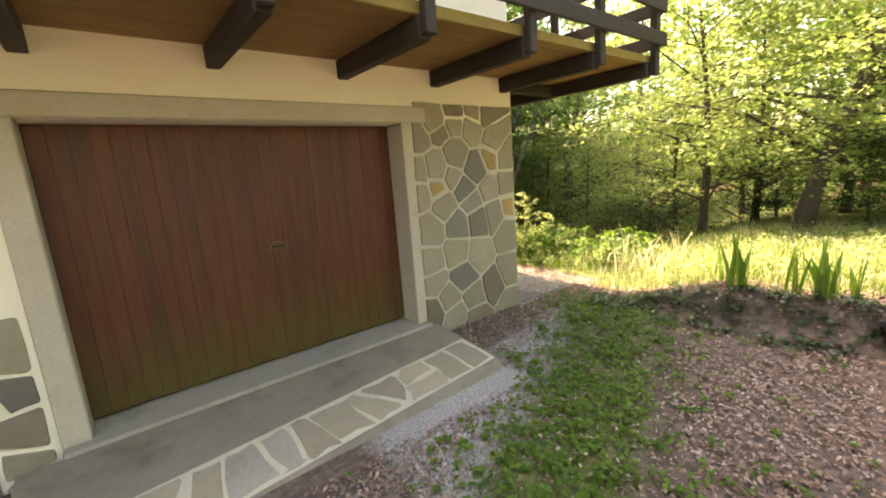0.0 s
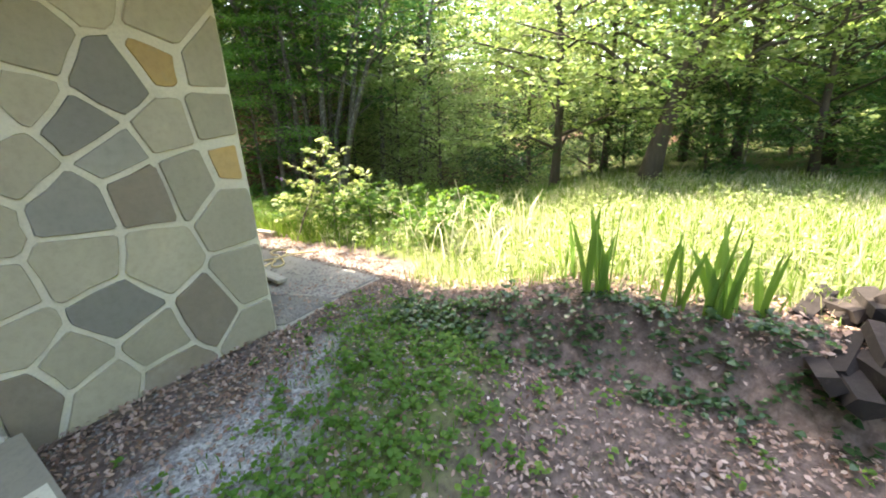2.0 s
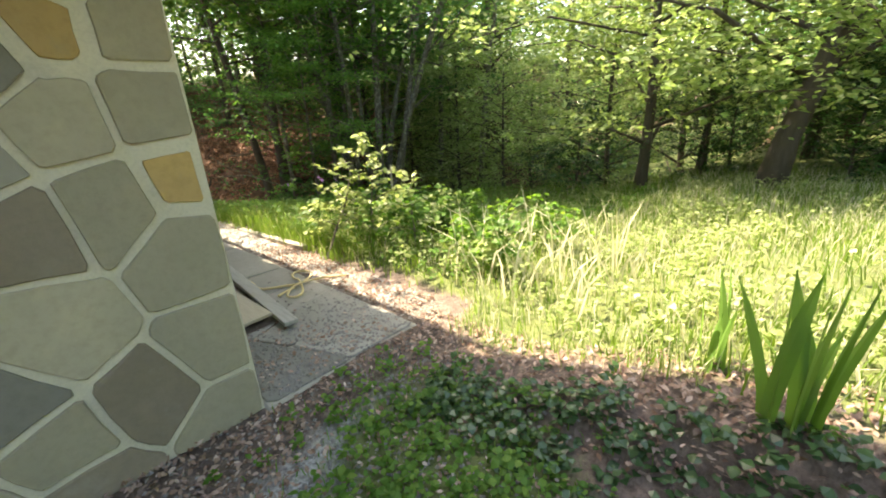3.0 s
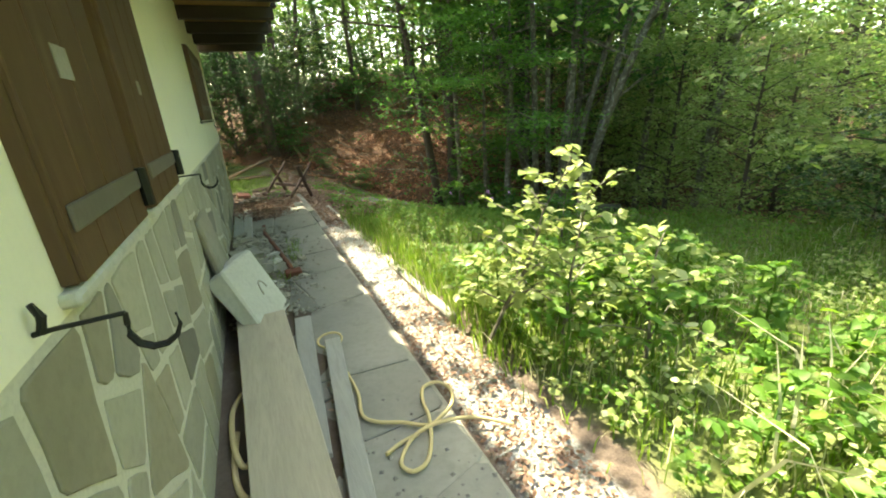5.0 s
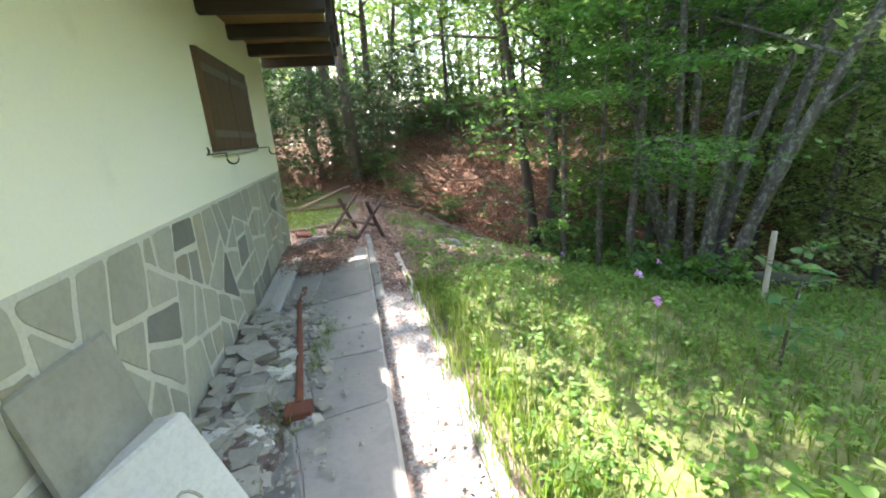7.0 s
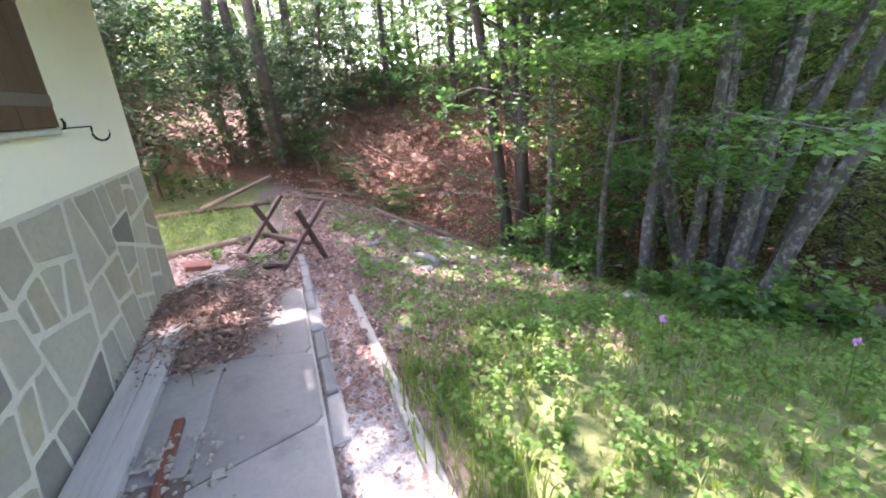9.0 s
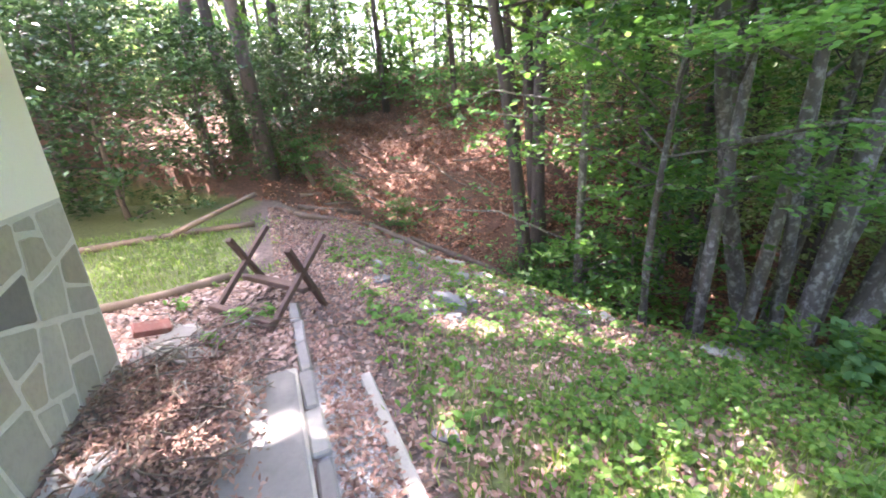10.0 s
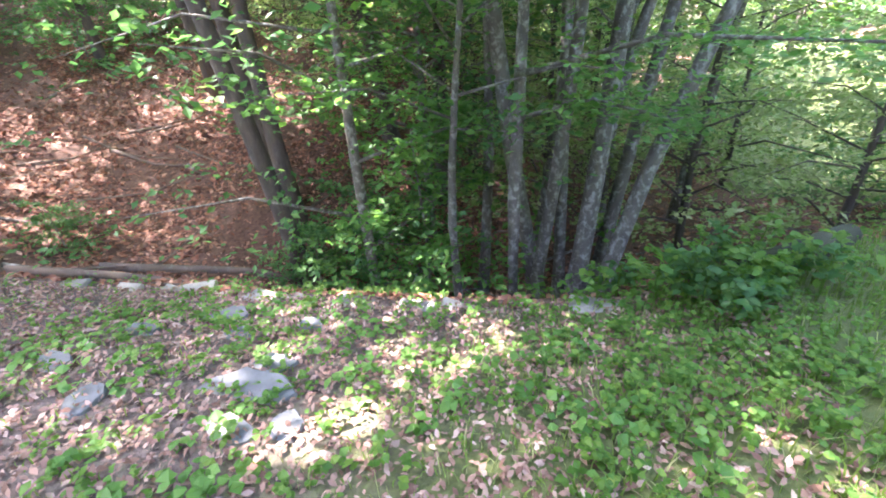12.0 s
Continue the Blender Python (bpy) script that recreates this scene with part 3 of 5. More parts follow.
def balcony():
    b = thing("balcony", "dark timber balcony wrapping two sides of the house on stub beams", "balcony", (WX, WY, 2.5))
    b.location = (0, 0, 0)
    z0, y_out, x_out = 2.56, 2.12, 4.5
    for k in range(9):          # front boards
        y = y_out + k * 0.118
        part("deck_board", box(-7, x_out, y, y + 0.1175, z0, z0 + 0.035, 0.004), M_DECK, b)
    for k in range(8):          # side boards
        x = WX + 0.003 + k * 0.1105
        part("deck_board", box(x, x + 0.1102, WY + 0.02, YB + 0.4, z0, z0 + 0.035, 0.004), M_DECK, b)
    part("deck_edge", box(-7, x_out + 0.03, y_out - 0.035, y_out - 0.004, z0 - 0.005, z0 + 0.07, 0.006), M_DECK_EDGE, b, "mossy green edge board")
    part("deck_edge", box(x_out + 0.002, x_out + 0.035, y_out, YB + 0.4, z0 - 0.005, z0 + 0.07, 0.006), M_DECK_EDGE, b, "mossy green edge board")
    xs = [0.72 + 0.925 * k for k in range(-7, 4)]
    for x in xs:
        part("beam", box(x - 0.045, x + 0.045, y_out - 0.05, WY + 0.01, z0 - 0.145, z0 - 0.004, 0.008), M_DARKWOOD, b)
        part("post", box(x - 0.04, x + 0.04, y_out - 0.12, y_out - 0.052, z0 - 0.13, z0 + 0.95, 0.008), M_DARKWOOD, b)
    part("beam", box(x_out - 0.09, x_out, y_out - 0.05, WY + 0.9, z0 - 0.145, z0 - 0.004, 0.008), M_DARKWOOD, b)
    part("post", box(x_out - 0.03, x_out + 0.05, y_out - 0.12, y_out - 0.052, z0 - 0.13, z0 + 0.95, 0.008), M_DARKWOOD, b)
    for k in range(10):
        y = 3.25 + k * 0.865
        part("beam", box(WX - 0.01, x_out + 0.06, y - 0.05, y + 0.05, z0 - 0.125, z0 - 0.004, 0.008), M_DARKWOOD, b)
        part("post", box(x_out + 0.038, x_out + 0.105, y - 0.04, y + 0.04, z0 - 0.01, z0 + 0.95, 0.008), M_DARKWOOD, b)
    for z in (0.14, 0.45, 0.85):
        part("rail", box(-7, x_out + 0.12, y_out - 0.155, y_out - 0.122, z0 + z, z0 + z + 0.13, 0.006), M_DARKWOOD, b)
        part("rail", box(x_out + 0.108, x_out + 0.14, y_out - 0.1, YB + 0.4, z0 + z, z0 + z + 0.13, 0.006), M_DARKWOOD, b)


balcony()


def garage_door():
    d = thing("door_1", "reddish-brown boarded garage door, streaked and mossy at the foot", "garage door", kind="structure")
    part("backing", box(GX0 + 0.001, GX1 - 0.001, WY + 0.245, WY + 0.28, GZ0 - 0.01, GZ1 - 0.002, 0), M_DARKWOOD, d)
    rng = random.Random(4)
    x, n = GX0 + 0.004, 25
    w = (GX1 - GX0 - 0.008) / n
    for k in range(n):
        o = rng.uniform(-0.002, 0.003)
        part("plank", box(x + 0.0006, x + w - 0.0006, WY + 0.215 + o, WY + 0.247, GZ0 + rng.uniform(0, 0.008), GZ1 - 0.006, 0.0008), M_DOOR, d)
        x += w
    bm = bmesh.new()
    bmesh.ops.create_circle(bm, cap_ends=True, segments=20, radius=0.5)
    bmesh.ops.transform(bm, matrix=Matrix.Translation((1.02, WY + 0.2, 1.16)) @ Matrix.Rotation(radians(90), 4, 'X') @ Matrix.Diagonal((0.17, 0.075, 1, 1)), verts=bm.verts)
    r = bmesh.ops.extrude_face_region(bm, geom=bm.faces[:])
    bmesh.ops.translate(bm, vec=(0, 0.014, 0), verts=[v for v in r["geom"] if isinstance(v, bmesh.types.BMVert)])
    bmesh.ops.recalc_face_normals(bm, faces=bm.faces)
    h = part("handle_plate", bm, M_SHUTTER, d, "oval brown handle plate")
    part("handle", bar((0.97, WY + 0.188, 1.16), (1.07, WY + 0.188, 1.16), 0.014, 0.018, 0.003), M_DARKWOOD, h)


garage_door()


def hook(y, z, flip=1, size=1.0):
    h = thing("shutter_hook", "black wrought iron shutter hook on the plaster wall", "hook", (WX, y, z), "shutter hooks")
    bm = tube(bmesh.new(), [(-0.01, 0, 0), (0.03, 0, 0.004), (0.13 * size, 0, 0.006)], [0.0055, 0.0045, 0.0045], 6)
    part("arm", bm, M_IRON, h)
    pts = [(0.13 * size, 0, 0.006), (0.128 * size, 0, -0.015)] + [(0.166 * size + 0.04 * size * math.cos(a), 0, -0.03 + 0.042 * math.sin(a)) for a in [radians(190 + 32 * k) for k in range(7)]]
    part("curl", tube(bmesh.new(), pts, [0.0045, 0.0055, 0.0065, 0.007, 0.007, 0.0065, 0.0055, 0.004, 0.0025], 6), M_IRON, h)
    part("cap", tube(bmesh.new(), [(0.012, 0, 0.0), (0.02, 0, 0.03), (0.012, 0, 0.055)], [0.008, 0.008, 0.005], 6), M_IRON, h)


def shutter_window(name, y0, y1, z0, z1, leaves, label):
    w = thing(name, label, "window", kind="structure")
    part("sill", box(WX - 0.05, WX + 0.035, y0 - 0.03, y1 + 0.03, z0 - 0.035, z0 - 0.006, 0.008), M_PALE, w, "pale stone sill")
    edge = [y0 + (y1 - y0) * k / leaves for k in range(leaves + 1)]
    for a, b in zip(edge, edge[1:]):
        s = part("shutter", box(WX - 0.008, WX + 0.03, a + 0.004, b - 0.004, z0, z1, 0.005), M_SHUTTER, w)
        n = max(3, round((b - a) / 0.17))
        for k in range(n):
            c0, c1 = a + 0.008 + (b - a - 0.016) * k / n, a + 0.008 + (b - a - 0.016) * (k + 1) / n
            part("board", box(WX + 0.028, WX + 0.042, c0 + 0.0015, c1 - 0.0015, z0 + 0.004, z1 - 0.004, 0.003), M_SHUTTER, s)
        for z in (z0 + 0.10, z1 - 0.16):
            part("strap", box(WX + 0.041, WX + 0.05, a + 0.03, b - 0.02, z, z + 0.055, 0.003), M_STRAP, s, "grey strap hinge")
    return w


w1 = shutter_window("window_1", 3.91, 4.57, 1.15, 2.45, 1, "tall closed brown wooden shutter with strap hinges and a paper note")
w2 = shutter_window("window_2", 4.72, 5.39, 1.15, 2.45, 1, "tall closed brown wooden shutter beside its twin")
w3 = shutter_window("window_3", 8.06, 9.50, 1.43, 2.15, 2, "low wide window closed by brown wooden shutters")
part("paper_note", box(WX + 0.043, WX + 0.046, 4.16, 4.25, 1.55, 1.62, 0), M_PAPER, w1)
part("paper_note", box(WX + 0.043, WX + 0.046, 4.98, 5.03, 1.55, 1.60, 0), M_PAPER, w2)
for y0, y1 in ((3.91, 4.57), (4.72, 5.39)):
    part("hinge_pin", tube(bmesh.new(), [(WX + 0.055, y1 - 0.015, 1.19), (WX + 0.055, y1 - 0.015, 1.31)], [0.018, 0.018], 8), M_IRON, w1 if y1 < 4.6 else w2)
hook(3.76, 1.125)
hook(5.47, 1.165)
hook(7.92, 1.41)
hook(9.62, 1.42)

# ---- flat stone things beside the house ----
FRONT = [(2.34, 1.96), (2.59, 2.03), (2.77, 2.1), (3.02, 2.05), (3.22, 2.19), (3.32, 1.95), (2.77, 1.81), (2.52, 1.7), (3.04, 1.66), (3.25, 1.76), (3.5, 1.76), (2.33, 1.67), (2.31, 1.44), (2.5, 1.5), (2.71, 1.61), (2.88, 1.45), (2.58, 1.3), (2.97, 1.29), (3.23, 1.41), (3.49, 1.44), (2.75, 1.07), (2.39, 1.08), (3.03, 1.1), (3.28, 1.14), (3.52, 1.2), (3.48, 0.92), (2.72, 0.84), (2.35, 0.79), (3.0, 0.77), (2.78, 0.57), (3.48, 0.47), (2.39, 0.57), (3.22, 0.35), (2.56, 0.37), (2.9, 0.28), (3.47, 0.1), (2.34, 0.27), (2.65, 0.14), (2.92, 0.05), (2.77, 2.17), (3.07, 2.2), (2.55, 2.11)]
SIDE_STONES = [(M_STONE_LIT, 7), (M_STONE_BLUE, 1), (M_STONE, 2)]
STONES = [(M_STONE, 5), (M_STONE_BLUE, 2.2), (M_STONE_BROWN, 1.4), (M_STONE_OCHRE, 0.25)]
front_at = Matrix(((1, 0, 0, 0), (0, 0, -1, WY), (0, 1, 0, 0), (0, 0, 0, 1)))
side_at = Matrix(((0, 0, 1, WX - 0.006), (1, 0, 0, 0), (0, 1, 0, 0), (0, 0, 0, 1)))


def walkway():
    w = tagged(link("pavement", box(WX, 4.66, WY - 0.05, 10.15, -0.5, 0.03, 0.01), M_CONCRETE), "grey concrete walkway with flagstones along the side wall", "walkway", kind="structure")
    rng = random.Random(8)
    polys = crazy(WX + 0.015, 4.645, WY - 0.03, 10.13, 0.42, 0.009, rng)
    stones_on(w, polys, Matrix.Translation((0, 0, 0.029)), rng, [(M_FLAG, 1)], 0.013, 0.01, "flagstone")
    k = tagged(link("kerb", box(5.0, 5.075, 5.2, 10.05, -0.5, 0.06, 0.01), M_CONCRETE), "narrow concrete edging beside the walkway", "kerb", kind="structure")
    bm = k.data
    for v in bm.vertices:
        if v.co.z > -0.2:
            v.co.z += ground_z(5.1, v.co.y) + 0.0
    for i in range(8):
        y = 8.3 + i * 0.37
        s = link("kerb", box(4.664 + 0.006 * rng.random(), 4.75, y, y + rng.uniform(0.33, 0.362), -0.5, 0.035 - 0.008 * i + rng.uniform(-0.012, 0.012), 0.012, rough=0.01, rng=rng), M_FLAG)
        tagged(s, "blue-grey edging slab half sunk in earth", "kerb", kind="structure")


walkway()


def apron():
    bm = bmesh.new()
    prof = [(WY - 0.11, 0.20), (2.05, 0.075), (1.98, 0.0), (1.98, -0.3), (WY - 0.11, -0.3)]
    x_l, x_r = -0.62, 2.30
    a = [bm.verts.new((x_l, y, z)) for y, z in prof]
    b = [bm.verts.new((x_r, y + (0.22 if i in (1, 2, 3) else 0), z + (0.027 if i in (1, 2) else 0))) for i, (y, z) in enumerate(prof)]
    bm.faces.new(a), bm.faces.new(b[::-1])
    for k in range(5):
        bm.faces.new((a[k], b[k], b[(k + 1) % 5], a[(k + 1) % 5]))
    bmesh.ops.recalc_face_normals(bm, faces=bm.faces)
    ap = tagged(link("pavement", bm, M_APRON), "sloping stone apron before the garage door", "apron", kind="structure")
    rng = random.Random(15)
    slope = math.degrees(math.atan2(0.125, 1.01))
    polys = crazy(-0.58, 2.26, -0.05, 0.33, 0.10, 0.035, rng, 0.5)
    shear = Matrix.Identity(4)
    shear[1][0], shear[1][3] = 0.22 / 2.92, 0.62 * 0.22 / 2.92
    place = Matrix.Translation((0, 2.12, 0.085)) @ Matrix.Rotation(radians(slope), 4, 'X') @ shear
    part("mortar_bed", box(-0.6, 2.28, -0.06, 0.345, -0.02, 0.002, 0, m=place), M_MORTAR, ap, "pale mortar between the front stones")
    stones_on(ap, polys, place, rng, [(M_CONCRETE, 1), (M_STONE, 2)], 0.006, 0.022, "flagstone")


apron()

# ---- clutter along the walkway ----
FLOOR = 0.042


def leaning_slab(name, label, material, corner, along, up, w, h, thick):
    """A stone slab propped on its lower edge: corner is its lower left front."""
    a, u = Vector(along).normalized(), Vector(up).normalized()
    u = (u - a * u.dot(a)).normalized()
    nrm = a.cross(u)
    m = Matrix.Translation(corner) @ Matrix((a, nrm, u)).transposed().to_4x4()
    s = thing(name, label, "slab")
    rng = random.Random(len(label))
    bm = box(0, w, -thick, 0, 0, h, 0.014, m=m, rough=0.018, rng=rng)
    bmesh.ops.recalc_face_normals(bm, faces=bm.faces)
    part("slab", bm, material, s)
    return s, m


leaning_slab("stone_slab", "thick grey weathered slab leaning on the plinth", M_SLABGREY, (3.775, 5.82, 0.05), (0.0, 1.0, -0.01), (-0.15, -0.15, 0.95), 0.47, 0.81, 0.055)
ws_, wm = leaning_slab("stone_slab", "pale broken limestone slab with a carved arc", M_PALE, (3.925, 5.58, 0.05), (0.16, 0.54, -0.02), (-0.14, 0.11, 0.33), 0.56, 0.55, 0.11)
arc = [wm @ Vector((0.34 + 0.06 * math.cos(a), 0.002, 0.22 + 0.11 * math.sin(a))) for a in [radians(20 + 150 * k / 8) for k in range(9)]]
part("carved_arc", tube(bmesh.new(), arc, [0.007] * 9, 5), M_SLABGREY, ws_, "dark carved arc")


def plank(label, p, q, w, h, material, cat="board", name="board"):
    o = link(name, bar(p, q, w, h, 0.004), material)
    return tagged(o, label, cat)


plank("wide pale weathered board lying on debris beside the wall", (3.92, 3.95, 0.10), (3.865, 5.72, 0.17), 0.30, 0.025, M_BOARD)
plank("narrow grey weathered board lying on the walkway", (4.10, 3.75, 0.085), (4.245, 5.28, 0.10), 0.095, 0.03, M_GREYBOARD)
plank("narrow grey board under the pale one", (4.02, 4.4, 0.065), (4.12, 5.75, 0.065), 0.11, 0.03, M_GREYBOARD)
plank("long grey plank along the plinth", (3.70, 7.9, 0.075), (3.70, 9.75, 0.075), 0.11, 0.045, M_GREYBOARD)
plank("long grey plank beside another on the walkway", (3.80, 8.1, 0.07), (3.83, 9.75, 0.09), 0.10, 0.05, M_GREYBOARD)
plank("short thick brown plank end among leaves", (3.93, 9.2, 0.07), (3.97, 9.8, 0.08), 0.09, 0.05, M_LOG)
plank("red-brown rusty flat bar on the walkway", (3.99, 8.1, 0.06), (4.0, 8.72, 0.065), 0.045, 0.03, M_RUST, "bar", "iron_bar")

ip = thing("iron_pipe", "rusty iron pipe with a foot plate lying on the walkway", "pipe")
part("pipe", tube(bmesh.new(), [(4.16, 6.72, 0.09), (4.08, 7.5, 0.085), (3.99, 8.3, 0.075)], [0.022, 0.022, 0.022], 9), M_RUST, ip)
part("foot_plate", box(4.09, 4.23, 6.62, 6.74, 0.05, 0.105, 0.006), M_RUST, ip)


def eased(pts, n=6):
    """A soft curve through the points."""
    P = [Vector(p) for p in (pts[0], *pts, pts[-1])]
    out = []
    for a, b, c, d in zip(P, P[1:], P[2:], P[3:]):
        for k in range(n):
            t = k / n
            out.append(0.5 * (2 * b + (c - a) * t + (2 * a - 5 * b + 4 * c - d) * t * t + (3 * b - a - 3 * c + d) * t ** 3))
    return out + [P[-1]]


def rope(label, pts, r=0.009):
    pts = eased(pts)
    tagged(link("rope", tube(bmesh.new(), pts, [r] * len(pts), 7), M_ROPE, smooth=True), label, "rope")


rope("stiff yellow rope looped on the walkway", [(4.26, 4.95, 0.06), (4.27, 4.75, 0.06), (4.25, 4.58, 0.06), (4.30, 4.50, 0.06), (4.40, 4.44, 0.06), (4.50, 4.36, 0.065), (4.58, 4.38, 0.07), (4.66, 4.44, 0.07), (4.70, 4.55, 0.06), (4.66, 4.63, 0.06), (4.58, 4.62, 0.06), (4.54, 4.52, 0.06), (4.52, 4.40, 0.08), (4.48, 4.28, 0.06), (4.42, 4.18, 0.06), (4.35, 4.16, 0.06), (4.32, 4.22, 0.06), (4.38, 4.30, 0.065), (4.46, 4.33, 0.08), (4.58, 4.34, 0.07), (4.72, 4.30, 0.06), (4.84, 4.18, 0.06)])
rope("short yellow rope end beside the board", [(4.28, 4.30, 0.055), (4.36, 4.33, 0.055), (4.44, 4.34, 0.055)])
rope("yellow rope ring at the board's end", [(4.24 + 0.075 * math.cos(a), 5.36 + 0.055 * math.sin(a), 0.06 + 0.02 * math.sin(a)) for a in [radians(360 * k / 14) for k in range(15)]], 0.007)
rope("grey-brown hose end between board and wall", [(3.70, 4.75, 0.06), (3.69, 4.55, 0.06), (3.71, 4.4, 0.06), (3.76, 4.33, 0.06), (3.79, 4.42, 0.06)], 0.013)
rope("second loop of grey-brown hose beside the wall", [(3.72, 5.05, 0.06), (3.68, 4.9, 0.07), (3.69, 4.65, 0.085), (3.73, 4.5, 0.08), (3.78, 4.56, 0.06)], 0.013)


def chunk(rng, size, flat=0.5):
    bm = bmesh.new()
    bmesh.ops.create_cube(bm, size=1)
    bmesh.ops.subdivide_edges(bm, edges=bm.edges[:], cuts=2)
    s = (size * rng.uniform(0.7, 1.3), size * rng.uniform(0.7, 1.3), size * flat * rng.uniform(0.6, 1.2))
    for v in bm.verts:
        d = v.co.normalized() * 0.62
        v.co = v.co.lerp(d, 0.28)
        v.co = Vector((v.co.x * s[0], v.co.y * s[1], v.co.z * s[2])) * rng.uniform(0.84, 1.14)
    return bm


def rubble(n, xr, yr, size, zf, label, group, rng, materials, name="rubble_stone", flat=0.5):
    for _ in range(n):
        x, y, s = rng.uniform(*xr), rng.uniform(*yr), size * rng.uniform(0.5, 1.4)
        bm = chunk(rng, s, flat)
        z = zf(x, y) + s * flat * 0.3
        bmesh.ops.transform(bm, matrix=pose(x, y, z, rng.uniform(-14, 14), rng.uniform(-14, 14), rng.uniform(0, 360)), verts=bm.verts)
        tagged(link(name, bm, rng.choice(materials)), label, "stone", group)


rg = random.Random(3)
rubble(40, (3.68, 4.1), (6.3, 8.0), 0.12, lambda x, y: FLOOR, "broken grey stone in a heap along the plinth", "rubble along the wall", rg, [M_RUBBLE, M_RUBBLE, M_SLABGREY, M_PALE])
rubble(90, (3.68, 4.3), (6.0, 8.3), 0.06, lambda x, y: FLOOR, "small broken stone on the walkway", "rubble along the wall", rg, [M_RUBBLE, M_RUBBLE, M_SLABGREY])
rubble(8, (3.68, 3.95), (6.6, 7.4), 0.125, lambda x, y: FLOOR + 0.03, "large broken stone block against the plinth", "rubble along the wall", rg, [M_RUBBLE, M_SLABGREY], flat=0.7)
rubble(7, (3.7, 4.02), (5.9, 6.7), 0.2, lambda x, y: FLOOR, "flat broken piece of pale slab on the walkway", "rubble along the wall", rg, [M_PALE, M_RUBBLE, M_SLABGREY], flat=0.28)
rubble(60, (3.66, 4.05), (6.2, 8.2), 0.085, lambda x, y: FLOOR + 0.07 * smooth01((4.0 - x) / 0.3), "broken grey stone in a heap along the plinth", "rubble along the wall", rg, [M_RUBBLE, M_SLABGREY])
rubble(6, (3.62, 4.05), (10.55, 11.0), 0.19, lambda x, y: 0.0, "flat grey stone sunk among dead leaves", "stones by the corner", rg, [M_SLABGREY, M_RUBBLE], flat=0.35)
tagged(link("brick", box(-0.11, 0.11, -0.05, 0.05, -0.03, 0.03, 0.006, m=pose(3.78, 10.98, 0.12, 25, 12, 20)), M_BRICK), "loose red brick lying on stones", "brick")


def sawhorse():
    s = thing("sawhorse", "old brown wooden sawbuck with crossed legs standing on leaf litter", "sawhorse")
    g = Vector((-0.41, 0.49, 0.02))
    for k in range(2):
        o = g * k
        fa, fb = Vector((4.50, 10.78, 0)) + o, Vector((4.96, 11.24, 0)) + o
        fa.z, fb.z = ground_z(fa.x, fa.y) - 0.01, ground_z(fb.x, fb.y) - 0.01
        part("leg", bar(fa, Vector((5.03, 11.14, 0.54)) + o, 0.046, 0.04), M_SAW, s)
        part("leg", bar(fb, Vector((4.74, 10.87, 0.54)) + o, 0.05, 0.042), M_SAW, s)
    a = Vector((4.80, 11.0, 0.16))
    part("stretcher", bar(a - g * 0.04, a + g * 1.06, 0.05, 0.045), M_SAW, s)
    a = Vector((4.87, 11.09, 0.12))
    part("stretcher", bar(a - g * 0.04, a + g * 1.04, 0.045, 0.035), M_SAW, s)
    a = Vector((4.535, 10.805, 0.03))
    part("stretcher", bar(a - g * 0.03, a + g * 1.05, 0.06, 0.05), M_SAW, s)


sawhorse()


def log(label, pts, r0, r1, material=None, name="fallen_log", cat="log", lift=None):
    rng = random.Random(label)
    P = []
    for i, (x, y) in enumerate(pts):
        P.append((x, y, ground_z(x, y) + (r0 * 0.7 if lift is None else lift[i])))
    Q = []
    for a, b in zip(P, P[1:]):
        for t in (0, 0.33, 0.66):
            Q.append([a[k] + (b[k] - a[k]) * t + rng.uniform(-0.25, 0.25) * r0 for k in range(3)])
    Q.append(P[-1])
    n = len(Q)
    bm = tube(bmesh.new(), Q, [(r0 + (r1 - r0) * i / (n - 1)) * rng.uniform(0.88, 1.1) for i in range(n)], 9)
    tagged(link(name, bm, material or M_LOG, smooth=True), label, cat)


log("long rotting log lying along the terrace edge", [(6.35, 15.6), (7.3, 14.7), (8.6, 13.4)], 0.055, 0.035)
log("fallen mossy log on the leaf-strewn slope", [(7.2, 15.8), (8.4, 14.6), (9.3, 13.3)], 0.07, 0.04)
log("pale dead branch lying across the grass behind the house", [(2.0, 14.2), (3.2, 14.35), (4.4, 14.25)], 0.06, 0.04)
log("pale dead branch propped over another", [(3.4, 14.15), (4.5, 14.4)], 0.045, 0.03, lift=(0.1, 0.45))
log("thin dark log down the ravine bank", [(7.9, 12.2), (8.5, 11.2), (9.0, 10.4)], 0.06, 0.04)
log("thin fallen trunk leaning across the slope", [(5.6, 17.5), (5.0, 19.5), (4.2, 22.5)], 0.05, 0.03, lift=(0.05, 0.9, 2.4))
for k in range(4):
    y = 15.2 + 0.95 * k
    log("round timber step edge in the woodland path" + " " * k, [(5.0 + 0.12 * k, y), (6.3 + 0.05 * k, y + 0.35)], 0.05, 0.045, name="log_step", cat="step")
brg = random.Random(64)
for k in range(46):
    while True:
        x, y = brg.uniform(5.6, 14), brg.uniform(9, 22)
        if 0.4 < beyond(x, y) < 8:
            break
    a, ln = brg.gauss(-0.75, 0.6), brg.uniform(0.5, 2.4)
    log("dead branch lying in the leaf litter of the bank" + " " * k, [(x, y), (x + math.cos(a) * ln * 0.5, y + math.sin(a) * ln * 0.5), (x + math.cos(a + 0.15) * ln, y + math.sin(a + 0.15) * ln)], brg.uniform(0.012, 0.04), 0.008, brg.choice([M_LOG, M_LOG, M_BARK]), "fallen_branch", "branch")
